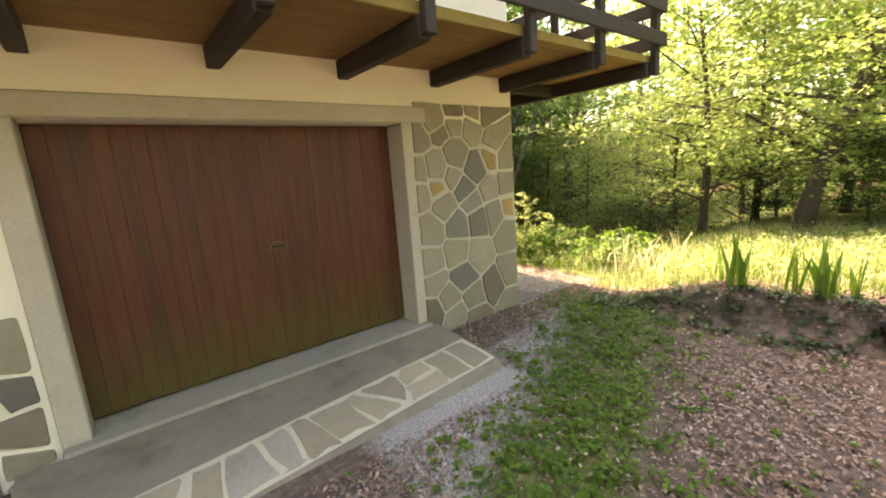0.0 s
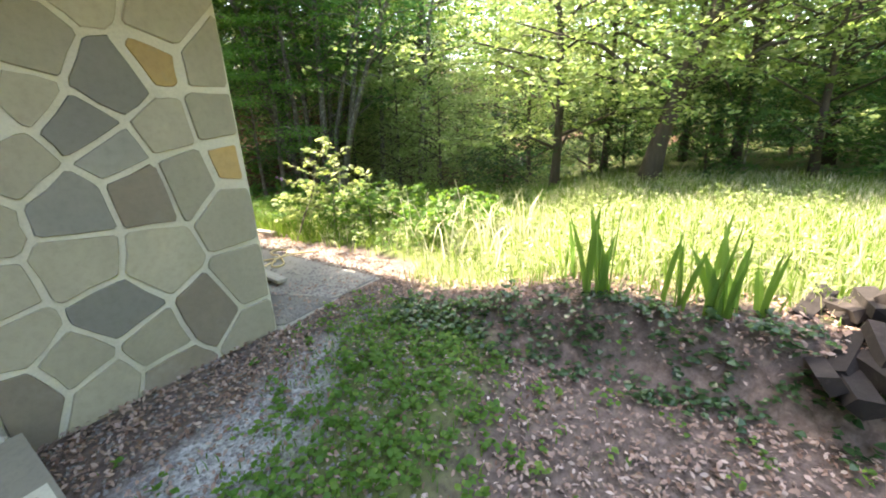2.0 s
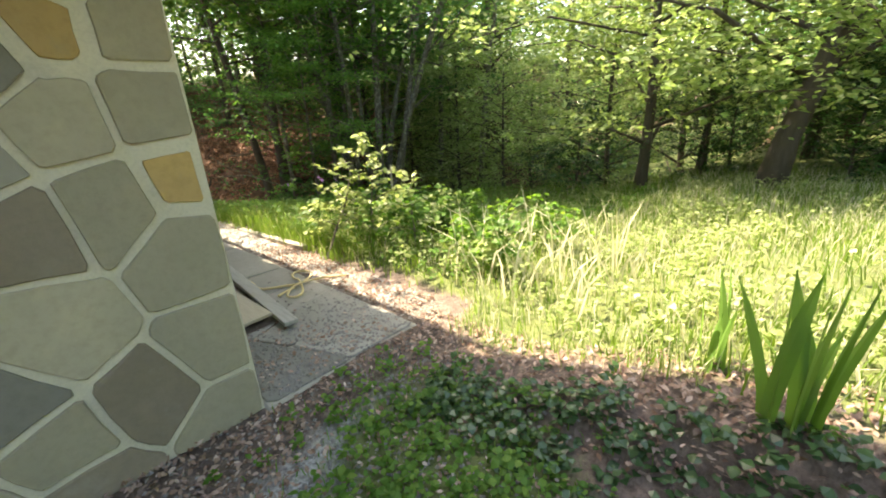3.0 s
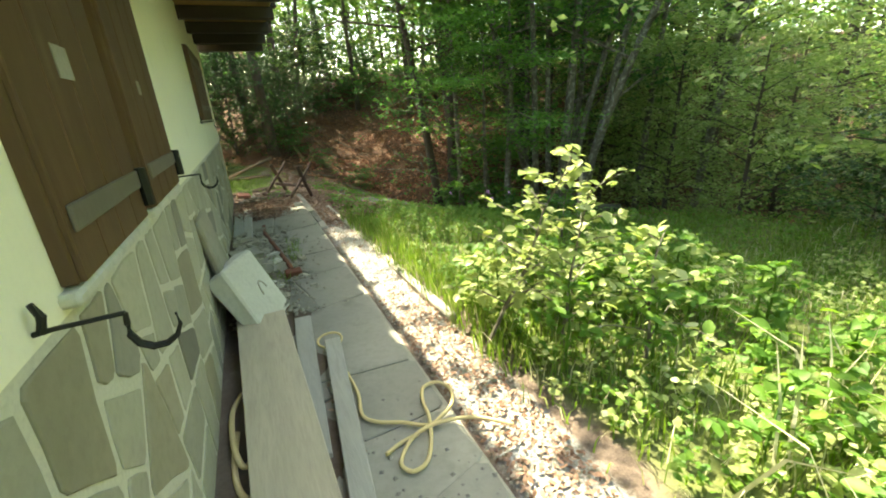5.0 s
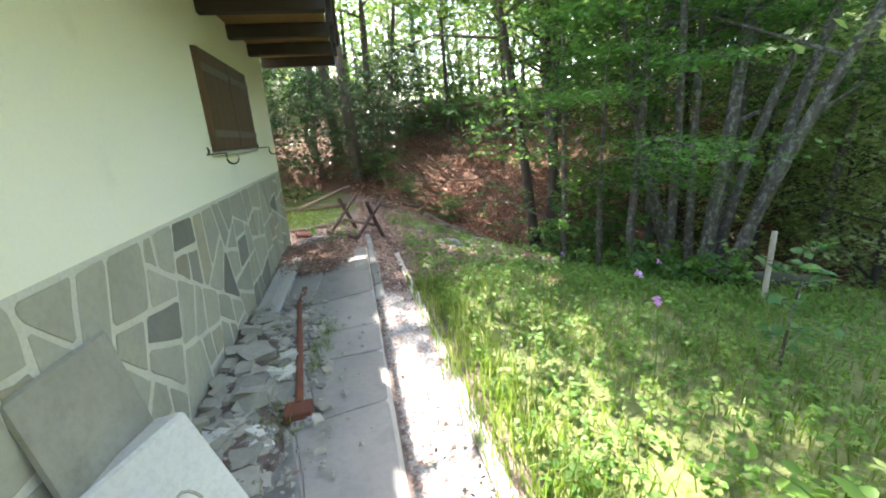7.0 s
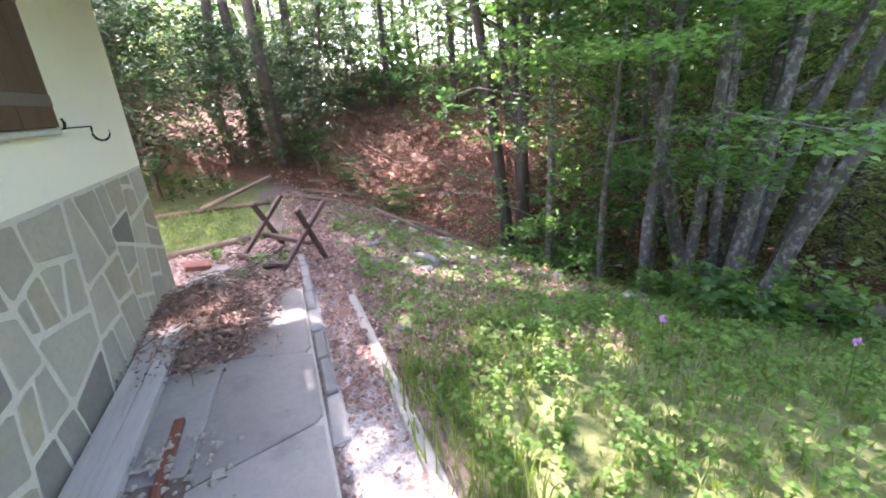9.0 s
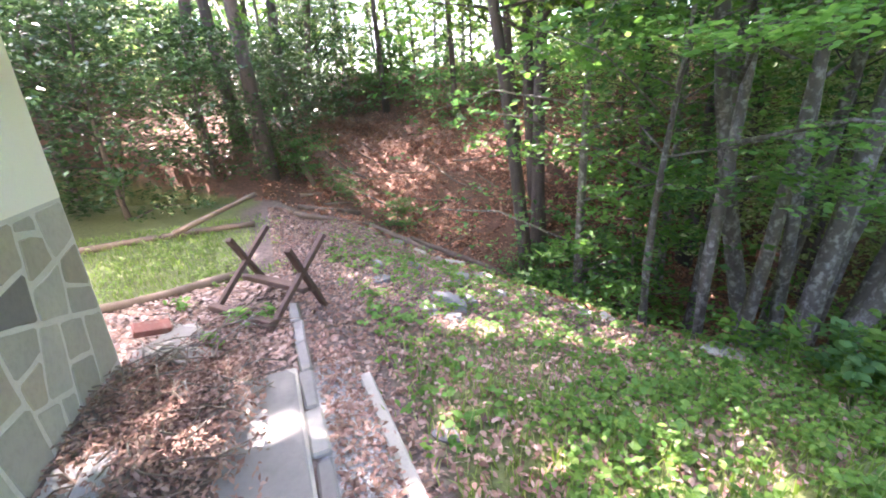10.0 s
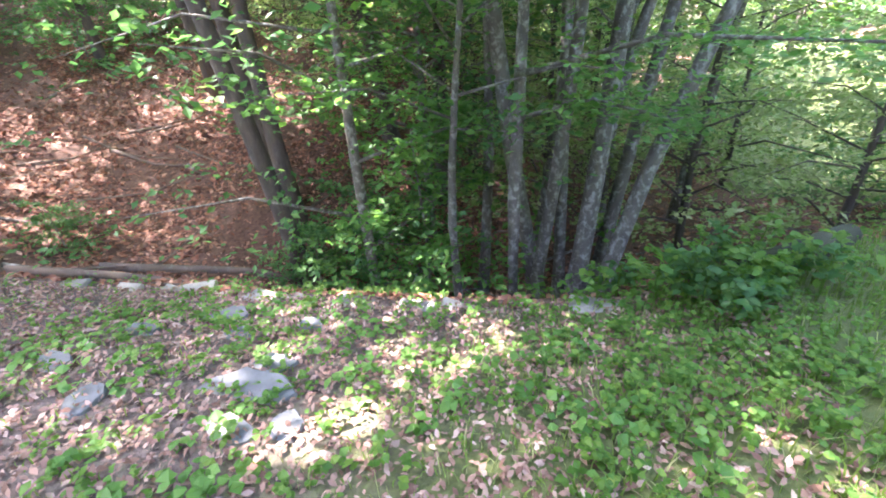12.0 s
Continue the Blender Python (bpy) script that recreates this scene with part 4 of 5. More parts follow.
log("log edging between grass and dead leaves", [(2.6, 11.75), (3.4, 11.9), (4.35, 12.1)], 0.055, 0.05)


def edge_stones():
    rng = random.Random(21)
    e = thing("stone_edging", "grey flat stones edging the terrace above the ravine", "edging", kind="structure")
    for (ax, ay), (bx, by) in list(zip(EDGE, EDGE[1:]))[1:5]:
        ln = math.hypot(bx - ax, by - ay)
        t = 0
        while t < ln:
            w = rng.uniform(0.25, 0.6)
            x, y = ax + (bx - ax) * (t + w / 2) / ln, ay + (by - ay) * (t + w / 2) / ln
            bm = box(-w / 2, w / 2, -rng.uniform(0.08, 0.16), 0.12, -0.25, rng.uniform(-0.04, 0.012), 0.02, rough=0.03, rng=rng)
            ang = math.degrees(math.atan2(by - ay, bx - ax)) + rng.uniform(-9, 9)
            bmesh.ops.transform(bm, matrix=pose(x - 0.1, y - 0.05, ground_z(x - 0.15, y), rng.uniform(-5, 5), rng.uniform(-5, 5), ang), verts=bm.verts)
            part("stone", bm, rng.choice([M_RUBBLE, M_SLABGREY, M_FLAG, M_RUBBLE]), e)
            t += w + rng.uniform(0.0, 0.25)


edge_stones()
rf = random.Random(33)
for x, y, s in ((6.05, 11.25, 0.36), (6.32, 11.35, 0.22), (5.82, 11.0, 0.2), (5.95, 10.78, 0.18), (6.5, 11.9, 0.25), (5.6, 11.9, 0.22), (5.3, 9.4, 0.12), (6.7, 12.4, 0.3), (6.2, 12.6, 0.2), (5.7, 12.5, 0.2), (6.9, 11.6, 0.2)):
    ring = [(math.cos(a) * s * 0.5 * rf.uniform(0.65, 1.2), math.sin(a) * s * 0.8 * rf.uniform(0.65, 1.2)) for a in [2 * math.pi * k / 7 for k in range(7)]]
    bm = stone_piece(ring, rf, 0.025, 0.012)
    bmesh.ops.transform(bm, matrix=pose(x, y, ground_z(x, y) - 0.006, rf.uniform(-4, 4), rf.uniform(-4, 4), rf.uniform(0, 360)), verts=bm.verts)
    bmesh.ops.recalc_face_normals(bm, faces=bm.faces)
    tagged(link("flat_stone", bm, M_SUNK), "flat blue-grey stone sunk in the terrace", "stone", "terrace stones")


def heap(label, x0, x1, y0, y1, h, material, wall_side=True):
    """A low uneven mound of soil."""
    bm = bmesh.new()
    nxx, nyy = 10, max(8, int((y1 - y0) / 0.07))
    rows = []
    for j in range(nyy + 1):
        y = y0 + (y1 - y0) * j / nyy
        row = []
        for i in range(nxx + 1):
            u, w = i / nxx, j / nyy
            fall = (1 - u ** 1.5) if wall_side else math.sin(math.pi * u)
            z = FLOOR + 0.004 - 0.09 * smooth01((y - 10.1) / 0.3) + h * fall * math.sin(math.pi * w) ** 0.5 * (0.6 + 0.8 * abs(noise.noise((u * 4, y * 6, 7)))) - 0.012 * (u > 0.98 or w in (0, 1))
            row.append(bm.verts.new((x0 + (x1 - x0) * u * (0.85 + 0.3 * noise.noise((y * 3, 2, 1))), y, z)))
        rows.append(row)
    for p, q in zip(rows, rows[1:]):
        for i in range(nxx):
            bm.faces.new((p[i], p[i + 1], q[i + 1], q[i]))
    tagged(link("soil_heap", bm, material, smooth=True), label, "soil", kind="stuff")


heap("brown soil and crumbs heaped along the plinth", WX, 4.2, 5.9, 8.4, 0.09, M_SOIL)
heap("dark dirt and crumbs under the boards", WX, 4.22, 3.9, 6.05, 0.018, M_SOIL)
heap("dark leaf mould on the end of the walkway", WX, 4.45, 9.2, 11.3, 0.07, M_SOIL)


def woodpile():
    rng = random.Random(12)
    protos = []
    for k in range(5):
        bm = bmesh.new()
        n = rng.choice((3, 4, 5))
        a = [(math.cos(2 * math.pi * i / n + rng.uniform(-.3, .3)) * rng.uniform(0.05, 0.085), math.sin(2 * math.pi * i / n) * rng.uniform(0.05, 0.085)) for i in range(n)]
        lo = [bm.verts.new((-0.2 + rng.uniform(-.02, .02), y, z)) for y, z in a]
        hi = [bm.verts.new((0.2 + rng.uniform(-.02, .02), y, z)) for y, z in a]
        bm.faces.new(lo), bm.faces.new(hi[::-1])
        for i in range(n):
            bm.faces.new((lo[i], hi[i], hi[(i + 1) % n], lo[(i + 1) % n]))
        bmesh.ops.recalc_face_normals(bm, faces=bm.faces)
        me = bpy.data.meshes.new("log")
        bm.to_mesh(me)
        bm.free()
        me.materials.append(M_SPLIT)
        protos.append(me)
    for row in range(7):
        y = 0.2 - row * 0.09
        while y > -2.0:
            for x in (4.36, 4.78):
                ob = new("firewood_log", rng.choice(protos))
                z = ground_z(4.35 if x < 4.6 else 4.6, y) * (1 - row / 7) + 0.2 * row / 7 + 0.02 + row * 0.078
                ob.matrix_world = pose(x + rng.uniform(-0.13, 0.13), y, z + rng.uniform(-0.02, 0.02), rng.uniform(0, 360), rng.uniform(-14, 14), rng.uniform(-28, 28)) @ Matrix.Scale(rng.uniform(0.55, 0.9), 4)
                tagged(ob, "split dark firewood log in a rough stack", "firewood", "stacked firewood")
            y -= rng.uniform(0.075, 0.105)
    bm = bmesh.new()
    n = 24
    vs = [[bm.verts.new((4.25 + 0.95 * i / 6, -0.60 - 1.7 * j / n, 0.85 + 0.03 * math.sin(j * 1.6) + 0.02 * i)) for i in range(7)] for j in range(n + 1)]
    for j in range(n):
        for i in range(6):
            bm.faces.new((vs[j][i], vs[j][i + 1], vs[j + 1][i + 1], vs[j + 1][i]))
    r = bmesh.ops.extrude_face_region(bm, geom=bm.faces[:])
    bmesh.ops.translate(bm, vec=(0, 0, 0.012), verts=[v for v in r["geom"] if isinstance(v, bmesh.types.BMVert)])
    bmesh.ops.recalc_face_normals(bm, faces=bm.faces)
    tagged(link("cover_sheet", bm, M_TARP, smooth=True), "pale corrugated sheet covering the firewood stack", "sheet")


woodpile()

# ---- plants ----
nr = np.random.default_rng(5)


def iris(x, y, h, n, label="clump of upright green iris leaves at the lawn's edge"):
    rng = random.Random(int(x * 100 + y * 10))
    t = thing("iris_plant", label, "plant", (x, y, ground_z(x, y) - 0.01), "iris clumps")
    for k in range(n):
        a, r, ln = rng.uniform(0, 6.28), rng.uniform(0, 0.10), h * rng.uniform(0.6, 1.05)
        lean, w = rng.uniform(0.05, 0.38) * ln, rng.uniform(0.015, 0.027)
        bm = bmesh.new()
        fan = rng.uniform(-1.3, 1.3)
        px, py = math.cos(fan + 1.1), math.sin(fan + 1.1)
        sgn = rng.choice((-1, 1))
        rows = []
        for i in range(6):
            s = i / 5
            ww = w * (1.0 if s < 0.6 else 1 - ((s - 0.6) / 0.4) ** 1.5) + 0.001
            c = Vector((math.cos(a) * r + sgn * px * lean * s ** 1.5, math.sin(a) * r + sgn * py * lean * s ** 1.5, ln * s))
            rows.append([bm.verts.new(c + Vector((px, py, 0)) * e + Vector((-py, px, 0)) * (0.004 if e == 0 else 0)) for e in (-ww, 0, ww)])
        for p, q in zip(rows, rows[1:]):
            for i in range(2):
                bm.faces.new((p[i], p[i + 1], q[i + 1], q[i]))
        part("leaf_blade", bm, L_IRIS, t)


iris(4.52, 1.22, 0.62, 11)
iris(4.78, 1.5, 0.42, 5, "small clump of iris leaves at the lawn's edge")
iris(4.54, 0.80, 0.44, 7)
iris(4.52, 0.62, 0.56, 11)
iris(4.60, 0.48, 0.42, 5)


def twig_plant(name, label, cat, x, y, h, n_twigs, leaf, per, material, spread=0.5, seed=1, group="", bark=None, lean=(0, 0)):
    """A stem with side twigs that carry leaves in rows."""
    rng = random.Random(seed)
    g = np.random.default_rng(seed)
    t = thing(name, label, cat, (x, y, ground_z(x, y) - 0.01), group)
    bm = bmesh.new()
    stem = [(lean[0] * s + rng.uniform(-.02, .02) * h, lean[1] * s + rng.uniform(-.02, .02) * h, h * s) for s in (0, 0.25, 0.5, 0.75, 1)]
    r = 0.008 + 0.006 * h
    tube(bm, stem, [r, r * 0.85, r * 0.65, r * 0.45, r * 0.2], 5)
    spots = []
    for k in range(n_twigs):
        s = 0.2 + 0.8 * (k + rng.random()) / n_twigs
        i = min(3, int(s * 4))
        f = s * 4 - i
        b = Vector(stem[i]).lerp(Vector(stem[i + 1]), f)
        a = k * 2.4 + rng.uniform(-0.5, 0.5)
        ln = spread * (1.15 - 0.75 * s) * rng.uniform(0.7, 1.2)
        e = b + Vector((math.cos(a) * ln, math.sin(a) * ln, ln * rng.uniform(0.1, 0.6)))
        tw = [b, b.lerp(e, 0.5) + Vector((0, 0, ln * 0.08)), e]
        if name == "sapling":
            part("twig", tube(bmesh.new(), tw, [r * 0.4, r * 0.25, r * 0.12], 4), bark or M_BARK, t)
        else:
            tube(bm, tw, [r * 0.4, r * 0.25, r * 0.12], 4)
        for q in range(per):
            u = 0.15 + 0.9 * (q + rng.random() * 0.6) / per
            p = b.lerp(e, min(u, 1.02)) + Vector((rng.uniform(-1, 1), rng.uniform(-1, 1), rng.uniform(-0.3, 0.5))) * leaf * 0.7
            spots.append(p)
    part("stem", bm, bark or M_BARK, t)
    v, f = ribbed_leaves(spots, leaf, g)
    fo = mesh_of("foliage", v, f, material, t)
    for q in fo.data.polygons:
        q.use_smooth = True
    return t


twig_plant("sapling", "young sapling in tall grass, sunlight painted into its pale leaves", "sapling", 5.05, 4.78, 1.12, 17, 0.07, 13, L_SAPLING_SUNLIT, 0.42, 3, lean=(0.46, -0.16))
twig_plant("sapling", "young sapling beside the path, sunlight painted into its pale leaves", "sapling", 5.45, 4.6, 0.95, 14, 0.07, 13, L_SAPLING_SUNLIT, 0.5, 4, lean=(0.15, 0))
twig_plant("sapling", "leafy young shoot in the lawn", "sapling", 5.75, 4.25, 0.75, 10, 0.068, 11, L_SAPLING_SUNLIT, 0.42, 6)
twig_plant("sapling", "tall blue-green weed in the shaded lawn", "plant", 7.0, 6.4, 0.8, 9, 0.08, 8, L_MAPLE, 0.3, 8)
log("mossy dark old log at the terrace edge", [(8.6, 8.75), (9.5, 7.9)], 0.11, 0.1, M_MOSSLOG)
tagged(link("stake", bar((8.45, 7.75, ground_z(8.45, 7.75) - 0.05), (8.47, 7.75, 0.3), 0.04, 0.035, 0.004), M_BOARD), "short pale wooden stake standing in the lawn", "stake")
prg = random.Random(77)
for k in range(44):
    x, y = prg.uniform(5.1, 6.8), prg.uniform(2.9, 5.3)
    if abs(x - 5.3) < 0.2 and prg.random() < 0.5:
        continue
    twig_plant("wild_plant", "leafy green weed standing in the tall grass", "plant", x, y, prg.uniform(0.3, 0.6), 8, 0.07, 7, prg.choice([L_HERB, L_HERB, L_SAPLING_SUNLIT]), 0.26, 100 + k, "weeds in the lawn", L_HERB)
for k in range(26):
    t = 0.4 + 0.6 * prg.random()
    x, y = 7.3 + 1.6 * t + prg.uniform(-0.3, 0.3), 9.9 - 1.6 * t + prg.uniform(-0.6, 0.5)
    twig_plant("wild_plant", "broad-leaved weed at the terrace edge", "plant", x, y, prg.uniform(0.2, 0.5), 7, 0.075, 7, prg.choice([L_HERB, L_MAPLE]), 0.2, 200 + k, "weeds at the terrace edge", L_HERB)
for k, (x, y, h) in enumerate(((4.36, 10.95, 0.14), (4.28, 11.05, 0.12), (4.5, 10.98, 0.12), (4.15, 10.75, 0.1), (3.85, 11.5, 0.14))):
    twig_plant("wild_plant", "fresh green weed growing through dead leaves", "plant", x, y, h, 6, 0.06, 5, L_FRESH, 0.1, 260 + k, "weeds in the leaf litter", L_HERB)
for x, y, h in ((6.49, 8.17, 0.36), (6.1, 6.4, 0.5), (6.32, 6.85, 0.5), (7.1, 7.6, 0.4)):
    t = thing("clover_flower", "violet flower head on a thin stalk in the grass", "flower", (x, y, ground_z(x, y)), "meadow flowers")
    part("stalk", tube(bmesh.new(), [(0, 0, 0), (0.01, 0.01, h * 0.5), (0.0, 0.02, h)], [0.004, 0.003, 0.003], 5), L_HERB, t)
    v, f = leaves_mesh([(random.uniform(-.015, .015), 0.02 + random.uniform(-.015, .015), h + random.uniform(-.015, .02)) for _ in range(14)], 0.03, nr, flat=1.2)
    mesh_of("petals", v, f, L_PETAL, t)


def scatter(n, xr, yr, weight, rng):
    """Spots on the ground, kept with the chance that weight gives."""
    out = []
    while n > 0:
        n -= 1
        x, y = rng.uniform(*xr), rng.uniform(*yr)
        if not under_house(x, y) and rng.random() < weight(x, y):
            out.append((x, y, ground_z(x, y)))
    return out


def on_paving(x, y):
    return (WX - 0.05 < x < 4.68 and 3.1 < y < 10.17) or (4.66 < x < 4.76 and 8.3 < y < 11.25) or (-0.65 < x < 2.32 and 1.95 < y < 3.2)


def blades(name, label, spots, h, w, material, rng, lean=0.4):
    v, f = [], []
    for x, y, z in spots:
        a, hh, l = rng.uniform(0, 6.28), h * rng.uniform(0.45, 1.3), rng.uniform(0.1, 1) * lean
        b = rng.uniform(0, 6.28)
        ca, sa, cl, sl = math.cos(a) * w, math.sin(a) * w, math.cos(b) * l * hh, math.sin(b) * l * hh
        i = len(v)
        v += [(x - ca, y - sa, z - 0.02), (x + ca, y + sa, z - 0.02), (x + ca * 0.8 + cl * 0.35, y + sa * 0.8 + sl * 0.35, z + hh * 0.55), (x - ca * 0.8 + cl * 0.35, y - sa * 0.8 + sl * 0.35, z + hh * 0.55), (x + cl, y + sl, z + hh * (1 - 0.25 * l))]
        f += [(i, i + 1, i + 2, i + 3), (i + 3, i + 2, i + 4)]
    tagged(mesh_of(name, v, f, material), label, "grass", kind="stuff")


def lawn_weight(x, y):
    if on_paving(x, y) or beyond(x, y) > 0.2:
        return 0
    w = smooth01((x - 4.95 + 0.1 * noise.noise((x * 3, y * 3, 1))) / 0.35)
    if y < 2.9:
        w = smooth01((x - 4.55) / 0.35)
    clump = 0.45 + 0.55 * smooth01((noise.noise((x * 1.1, y * 1.1, 9)) + 0.25) / 0.5)
    return w * clump * (1 - 0.8 * smooth01((y - 8.6) / 1.8))


rs = random.Random(9)
blades("grass", "tall fresh green meadow grass", scatter(36000, (4.6, 12), (-2.5, 5.6), lawn_weight, rs), 0.15, 0.0045, L_GRASS, rs, 0.7)
blades("grass", "shorter green grass in the shaded part of the lawn", scatter(26000, (4.9, 11), (5.2, 10.5), lawn_weight, rs), 0.11, 0.0045, L_GRASS, rs, 0.9)
blades("dry_grass", "bleached dry grass stalks among the green", scatter(26000, (4.5, 12), (-2.5, 5.5), lambda x, y: lawn_weight(x, y) * (0.9 if y < 3.2 else 0.35), rs), 0.16, 0.0035, L_STRAW, rs, 1.0)
blades("grass", "short grass along the kerb", scatter(2600, (5.0, 5.4), (4.5, 8.8), lambda x, y: 0.8 - 0.1 * (y - 4.5), rs), 0.2, 0.004, L_GRASS, rs, 0.6)
blades("grass", "short grass on the terrace and behind the house", scatter(30000, (1.5, 8), (9, 15), lambda x, y: 0 if on_paving(x, y) or beyond(x, y) > 0 else (0.95 * smooth01((4.7 - x + 0.5 * noise.noise((x, y, 8))) / 0.6) if (x < 4.9 and y > 12.0) else 0.17 * smooth01((x - 5.1) / 0.3)), rs), 0.06, 0.004, L_GRASS, rs, 0.7)
blades("grass", "thin grass in the middle of the drive", scatter(14000, (0.3, 4.8), (-0.5, 3.1), lambda x, y: 0 if on_paving(x, y) else 0.75 * band(x, y), rs), 0.06, 0.0035, L_HERB, rs, 0.8)
for x, y in ((4.22, 7.45), (4.27, 7.7), (3.98, 6.75), (4.1, 6.62), (4.02, 7.15), (4.2, 7.2)):
    tuft = [(x + rs.gauss(0, 0.045), y + rs.gauss(0, 0.07), FLOOR) for _ in range(70)]
    blades("grass_tuft", "small green grass tuft in the walkway rubble", tuft, 0.075, 0.003, L_GRASS, rs, 1.1)
blades("tall_grass", "bright long grass blades fallen over in the lawn", scatter(140, (5.2, 6.6), (2.0, 3.6), lambda x, y: 0.9, rs), 0.55, 0.008, L_STRAW, rs, 1.0)


def herb_weight(x, y):
    if on_paving(x, y):
        return 0
    if y < 3.2:
        return 0.9 * band(x, y) * (x < 4.5)
    d = beyond(x, y)
    if y > 8.3 and x > 5.15 and d < 0.1:
        return 0.45 * smooth01((noise.noise((x * 1.2, y * 1.2, 2)) + 0.45) / 0.5) * (1 - 0.6 * smooth01((y - 12.5) / 2))
    if x > 5.2 and d < 0.3:
        return 0.3
    return 0


def herbs(name, label, n, xr, yr, weight, size, k, material, seed, rise=0.05):
    g = np.random.default_rng(seed)
    rng = random.Random(seed)
    pts = []
    for x, y, z in scatter(n, xr, yr, weight, rng):
        s = rng.uniform(0.6, 1.5)
        for _ in range(k):
            a, r = rng.uniform(0, 6.28), size * s * rng.uniform(0.2, 1.3)
            pts.append((x + math.cos(a) * r, y + math.sin(a) * r, z + rise * s * rng.uniform(0.3, 1.4)))
    v, f = leaves_mesh(pts, size, g, flat=0.3, wide=0.75)
    tagged(mesh_of(name, v, f, material), label, "plants", kind="stuff")


herbs("ground_plants", "low leafy weeds in the drive's green strip", 4200, (0.4, 4.7), (-0.4, 3.1), herb_weight, 0.036, 7, L_HERB, 41, 0.035)
herbs("ground_plants", "low broad-leaved weeds spread over the terrace", 2500, (5.1, 9.0), (8.3, 15), herb_weight, 0.045, 7, L_HERB, 42, 0.06)
herbs("ground_plants", "mixed leafy weeds in the lawn", 13000, (5.1, 11), (2.2, 9.5), herb_weight, 0.036, 7, L_HERB, 43, 0.09)


# Where weeds in the sun-whitened leaf colour brighten the lawn in patches.
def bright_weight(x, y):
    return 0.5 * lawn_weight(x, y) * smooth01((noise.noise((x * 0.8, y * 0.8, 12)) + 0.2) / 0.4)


herbs("ground_plants", "leafy weeds among the lawn grass, coloured pale as if sunlit", 5000, (4.8, 10.5), (-0.5, 5.0), bright_weight, 0.042, 7, L_SAPLING_SUNLIT, 44, 0.13)
herbs("ground_plants", "small green weeds spreading over the terrace", 900, (5.3, 7.9), (9.8, 13.2), lambda x, y: 0 if beyond(x, y) > 0 else 0.8 * smooth01((noise.noise((x * 1.1, y * 1.1, 7)) + 0.25) / 0.4), 0.035, 6, L_HERB, 47, 0.03)
herbs("ground_plants", "broad fresh green leaves standing in the terrace litter", 420, (5.2, 8.2), (8.9, 13.4), lambda x, y: 0 if beyond(x, y) > 0 else 0.75 * smooth01((noise.noise((x * 1.6, y * 1.6, 17)) + 0.2) / 0.4), 0.062, 6, L_FRESH, 48, 0.05)
herbs("ground_plants", "clover and low weeds in the grass behind the house", 900, (1.2, 5.0), (11.9, 14.6), lambda x, y: 0.85 * smooth01((noise.noise((x * 1.3, y * 1.3, 27)) + 0.3) / 0.4) * smooth01((4.9 - x) / 0.6), 0.035, 7, L_GRASS, 49, 0.05)
herbs("ground_plants", "scattered seedlings in the leaf litter", 900, (-0.5, 4.6), (-2.0, 3.0), lambda x, y: 0 if on_paving(x, y) else 0.35, 0.03, 6, L_HERB, 45, 0.03)


herbs("ground_plants", "dark ivy trailing over the lawn's bank", 1150, (3.95, 4.62), (-0.6, 2.6), lambda x, y: 0.9 * math.exp(-((x - 4.3) / 0.16) ** 2), 0.045, 6, L_DARK, 46, 0.04)


def litter(name, label, n, xr, yr, weight, size, material, seed, flat=0.35):
    g = np.random.default_rng(seed)
    rng = random.Random(seed)
    pts = [(x, y, z + rng.uniform(0.004, 0.03)) for x, y, z in scatter(n, xr, yr, weight, rng)]
    v, f = leaves_mesh(pts, size, g, flat=flat, fold=0.18, wide=0.52)
    tagged(mesh_of(name, v, f, material), label, "leaves", kind="stuff")


def drive_litter(x, y):
    if on_paving(x, y) or x > 4.9:
        return 0
    return 0.25 + 0.75 * smooth01((0.5 - band(x, y)) / 0.5) * smooth01((noise.noise((x * 0.9, y * 0.9, 4)) + 0.5) / 0.6)


litter("dead_leaves", "dry pale brown dead leaves strewn over the drive", 80000, (-1.5, 5), (-3, 3.2), drive_litter, 0.030, L_LITTER, 51, 0.5)
litter("dead_leaves", "dead leaves on the terrace", 32000, (4.6, 8.3), (8.5, 15.5), lambda x, y: 0 if on_paving(x, y) or beyond(x, y) > 0 else (1.0 if x < 5.4 else 0.75), 0.043, L_TERRACE_LITTER, 52, 0.5)
litter("dead_leaves", "red-brown dead leaves covering the woodland slope", 42000, (4.5, 20), (4, 30), lambda x, y: 0.9 if beyond(x, y) > 0 and not (x > 14 and 3 < y < 8.5) else 0, 0.09, L_RED_LITTER, 53, 0.5)
litter("dead_leaves", "thick red-brown leaf litter on the sunlit bank", 26000, (5.5, 13), (11, 23), lambda x, y: 0.95 * smooth01((noise.noise((x * 0.7, y * 0.7, 21)) + 0.45) / 0.5) if beyond(x, y) > 0.1 else 0, 0.085, L_RED_LITTER, 58, 0.7)
litter("dead_leaves", "dry leaf crumbs on the gravel strip", 6500, (4.68, 5.02), (3.3, 10.4), lambda x, y: 0 if on_paving(x, y) else 0.9 - 0.75 * smooth01((y - 5.0) / 1.2) + 0.6 * smooth01((y - 8) / 1), 0.03, L_TERRACE_LITTER, 57)
litter("dead_leaves", "dead leaves drifted by the house corner", 6500, (2.4, 4.66), (10.2, 12.0), lambda x, y: 0 if on_paving(x, y) else 0.9, 0.055, L_LITTER, 54)
g55 = random.Random(55)
spots = [(g55.gauss(4.0, 0.24), g55.gauss(10.0, 0.42)) for _ in range(8500)]
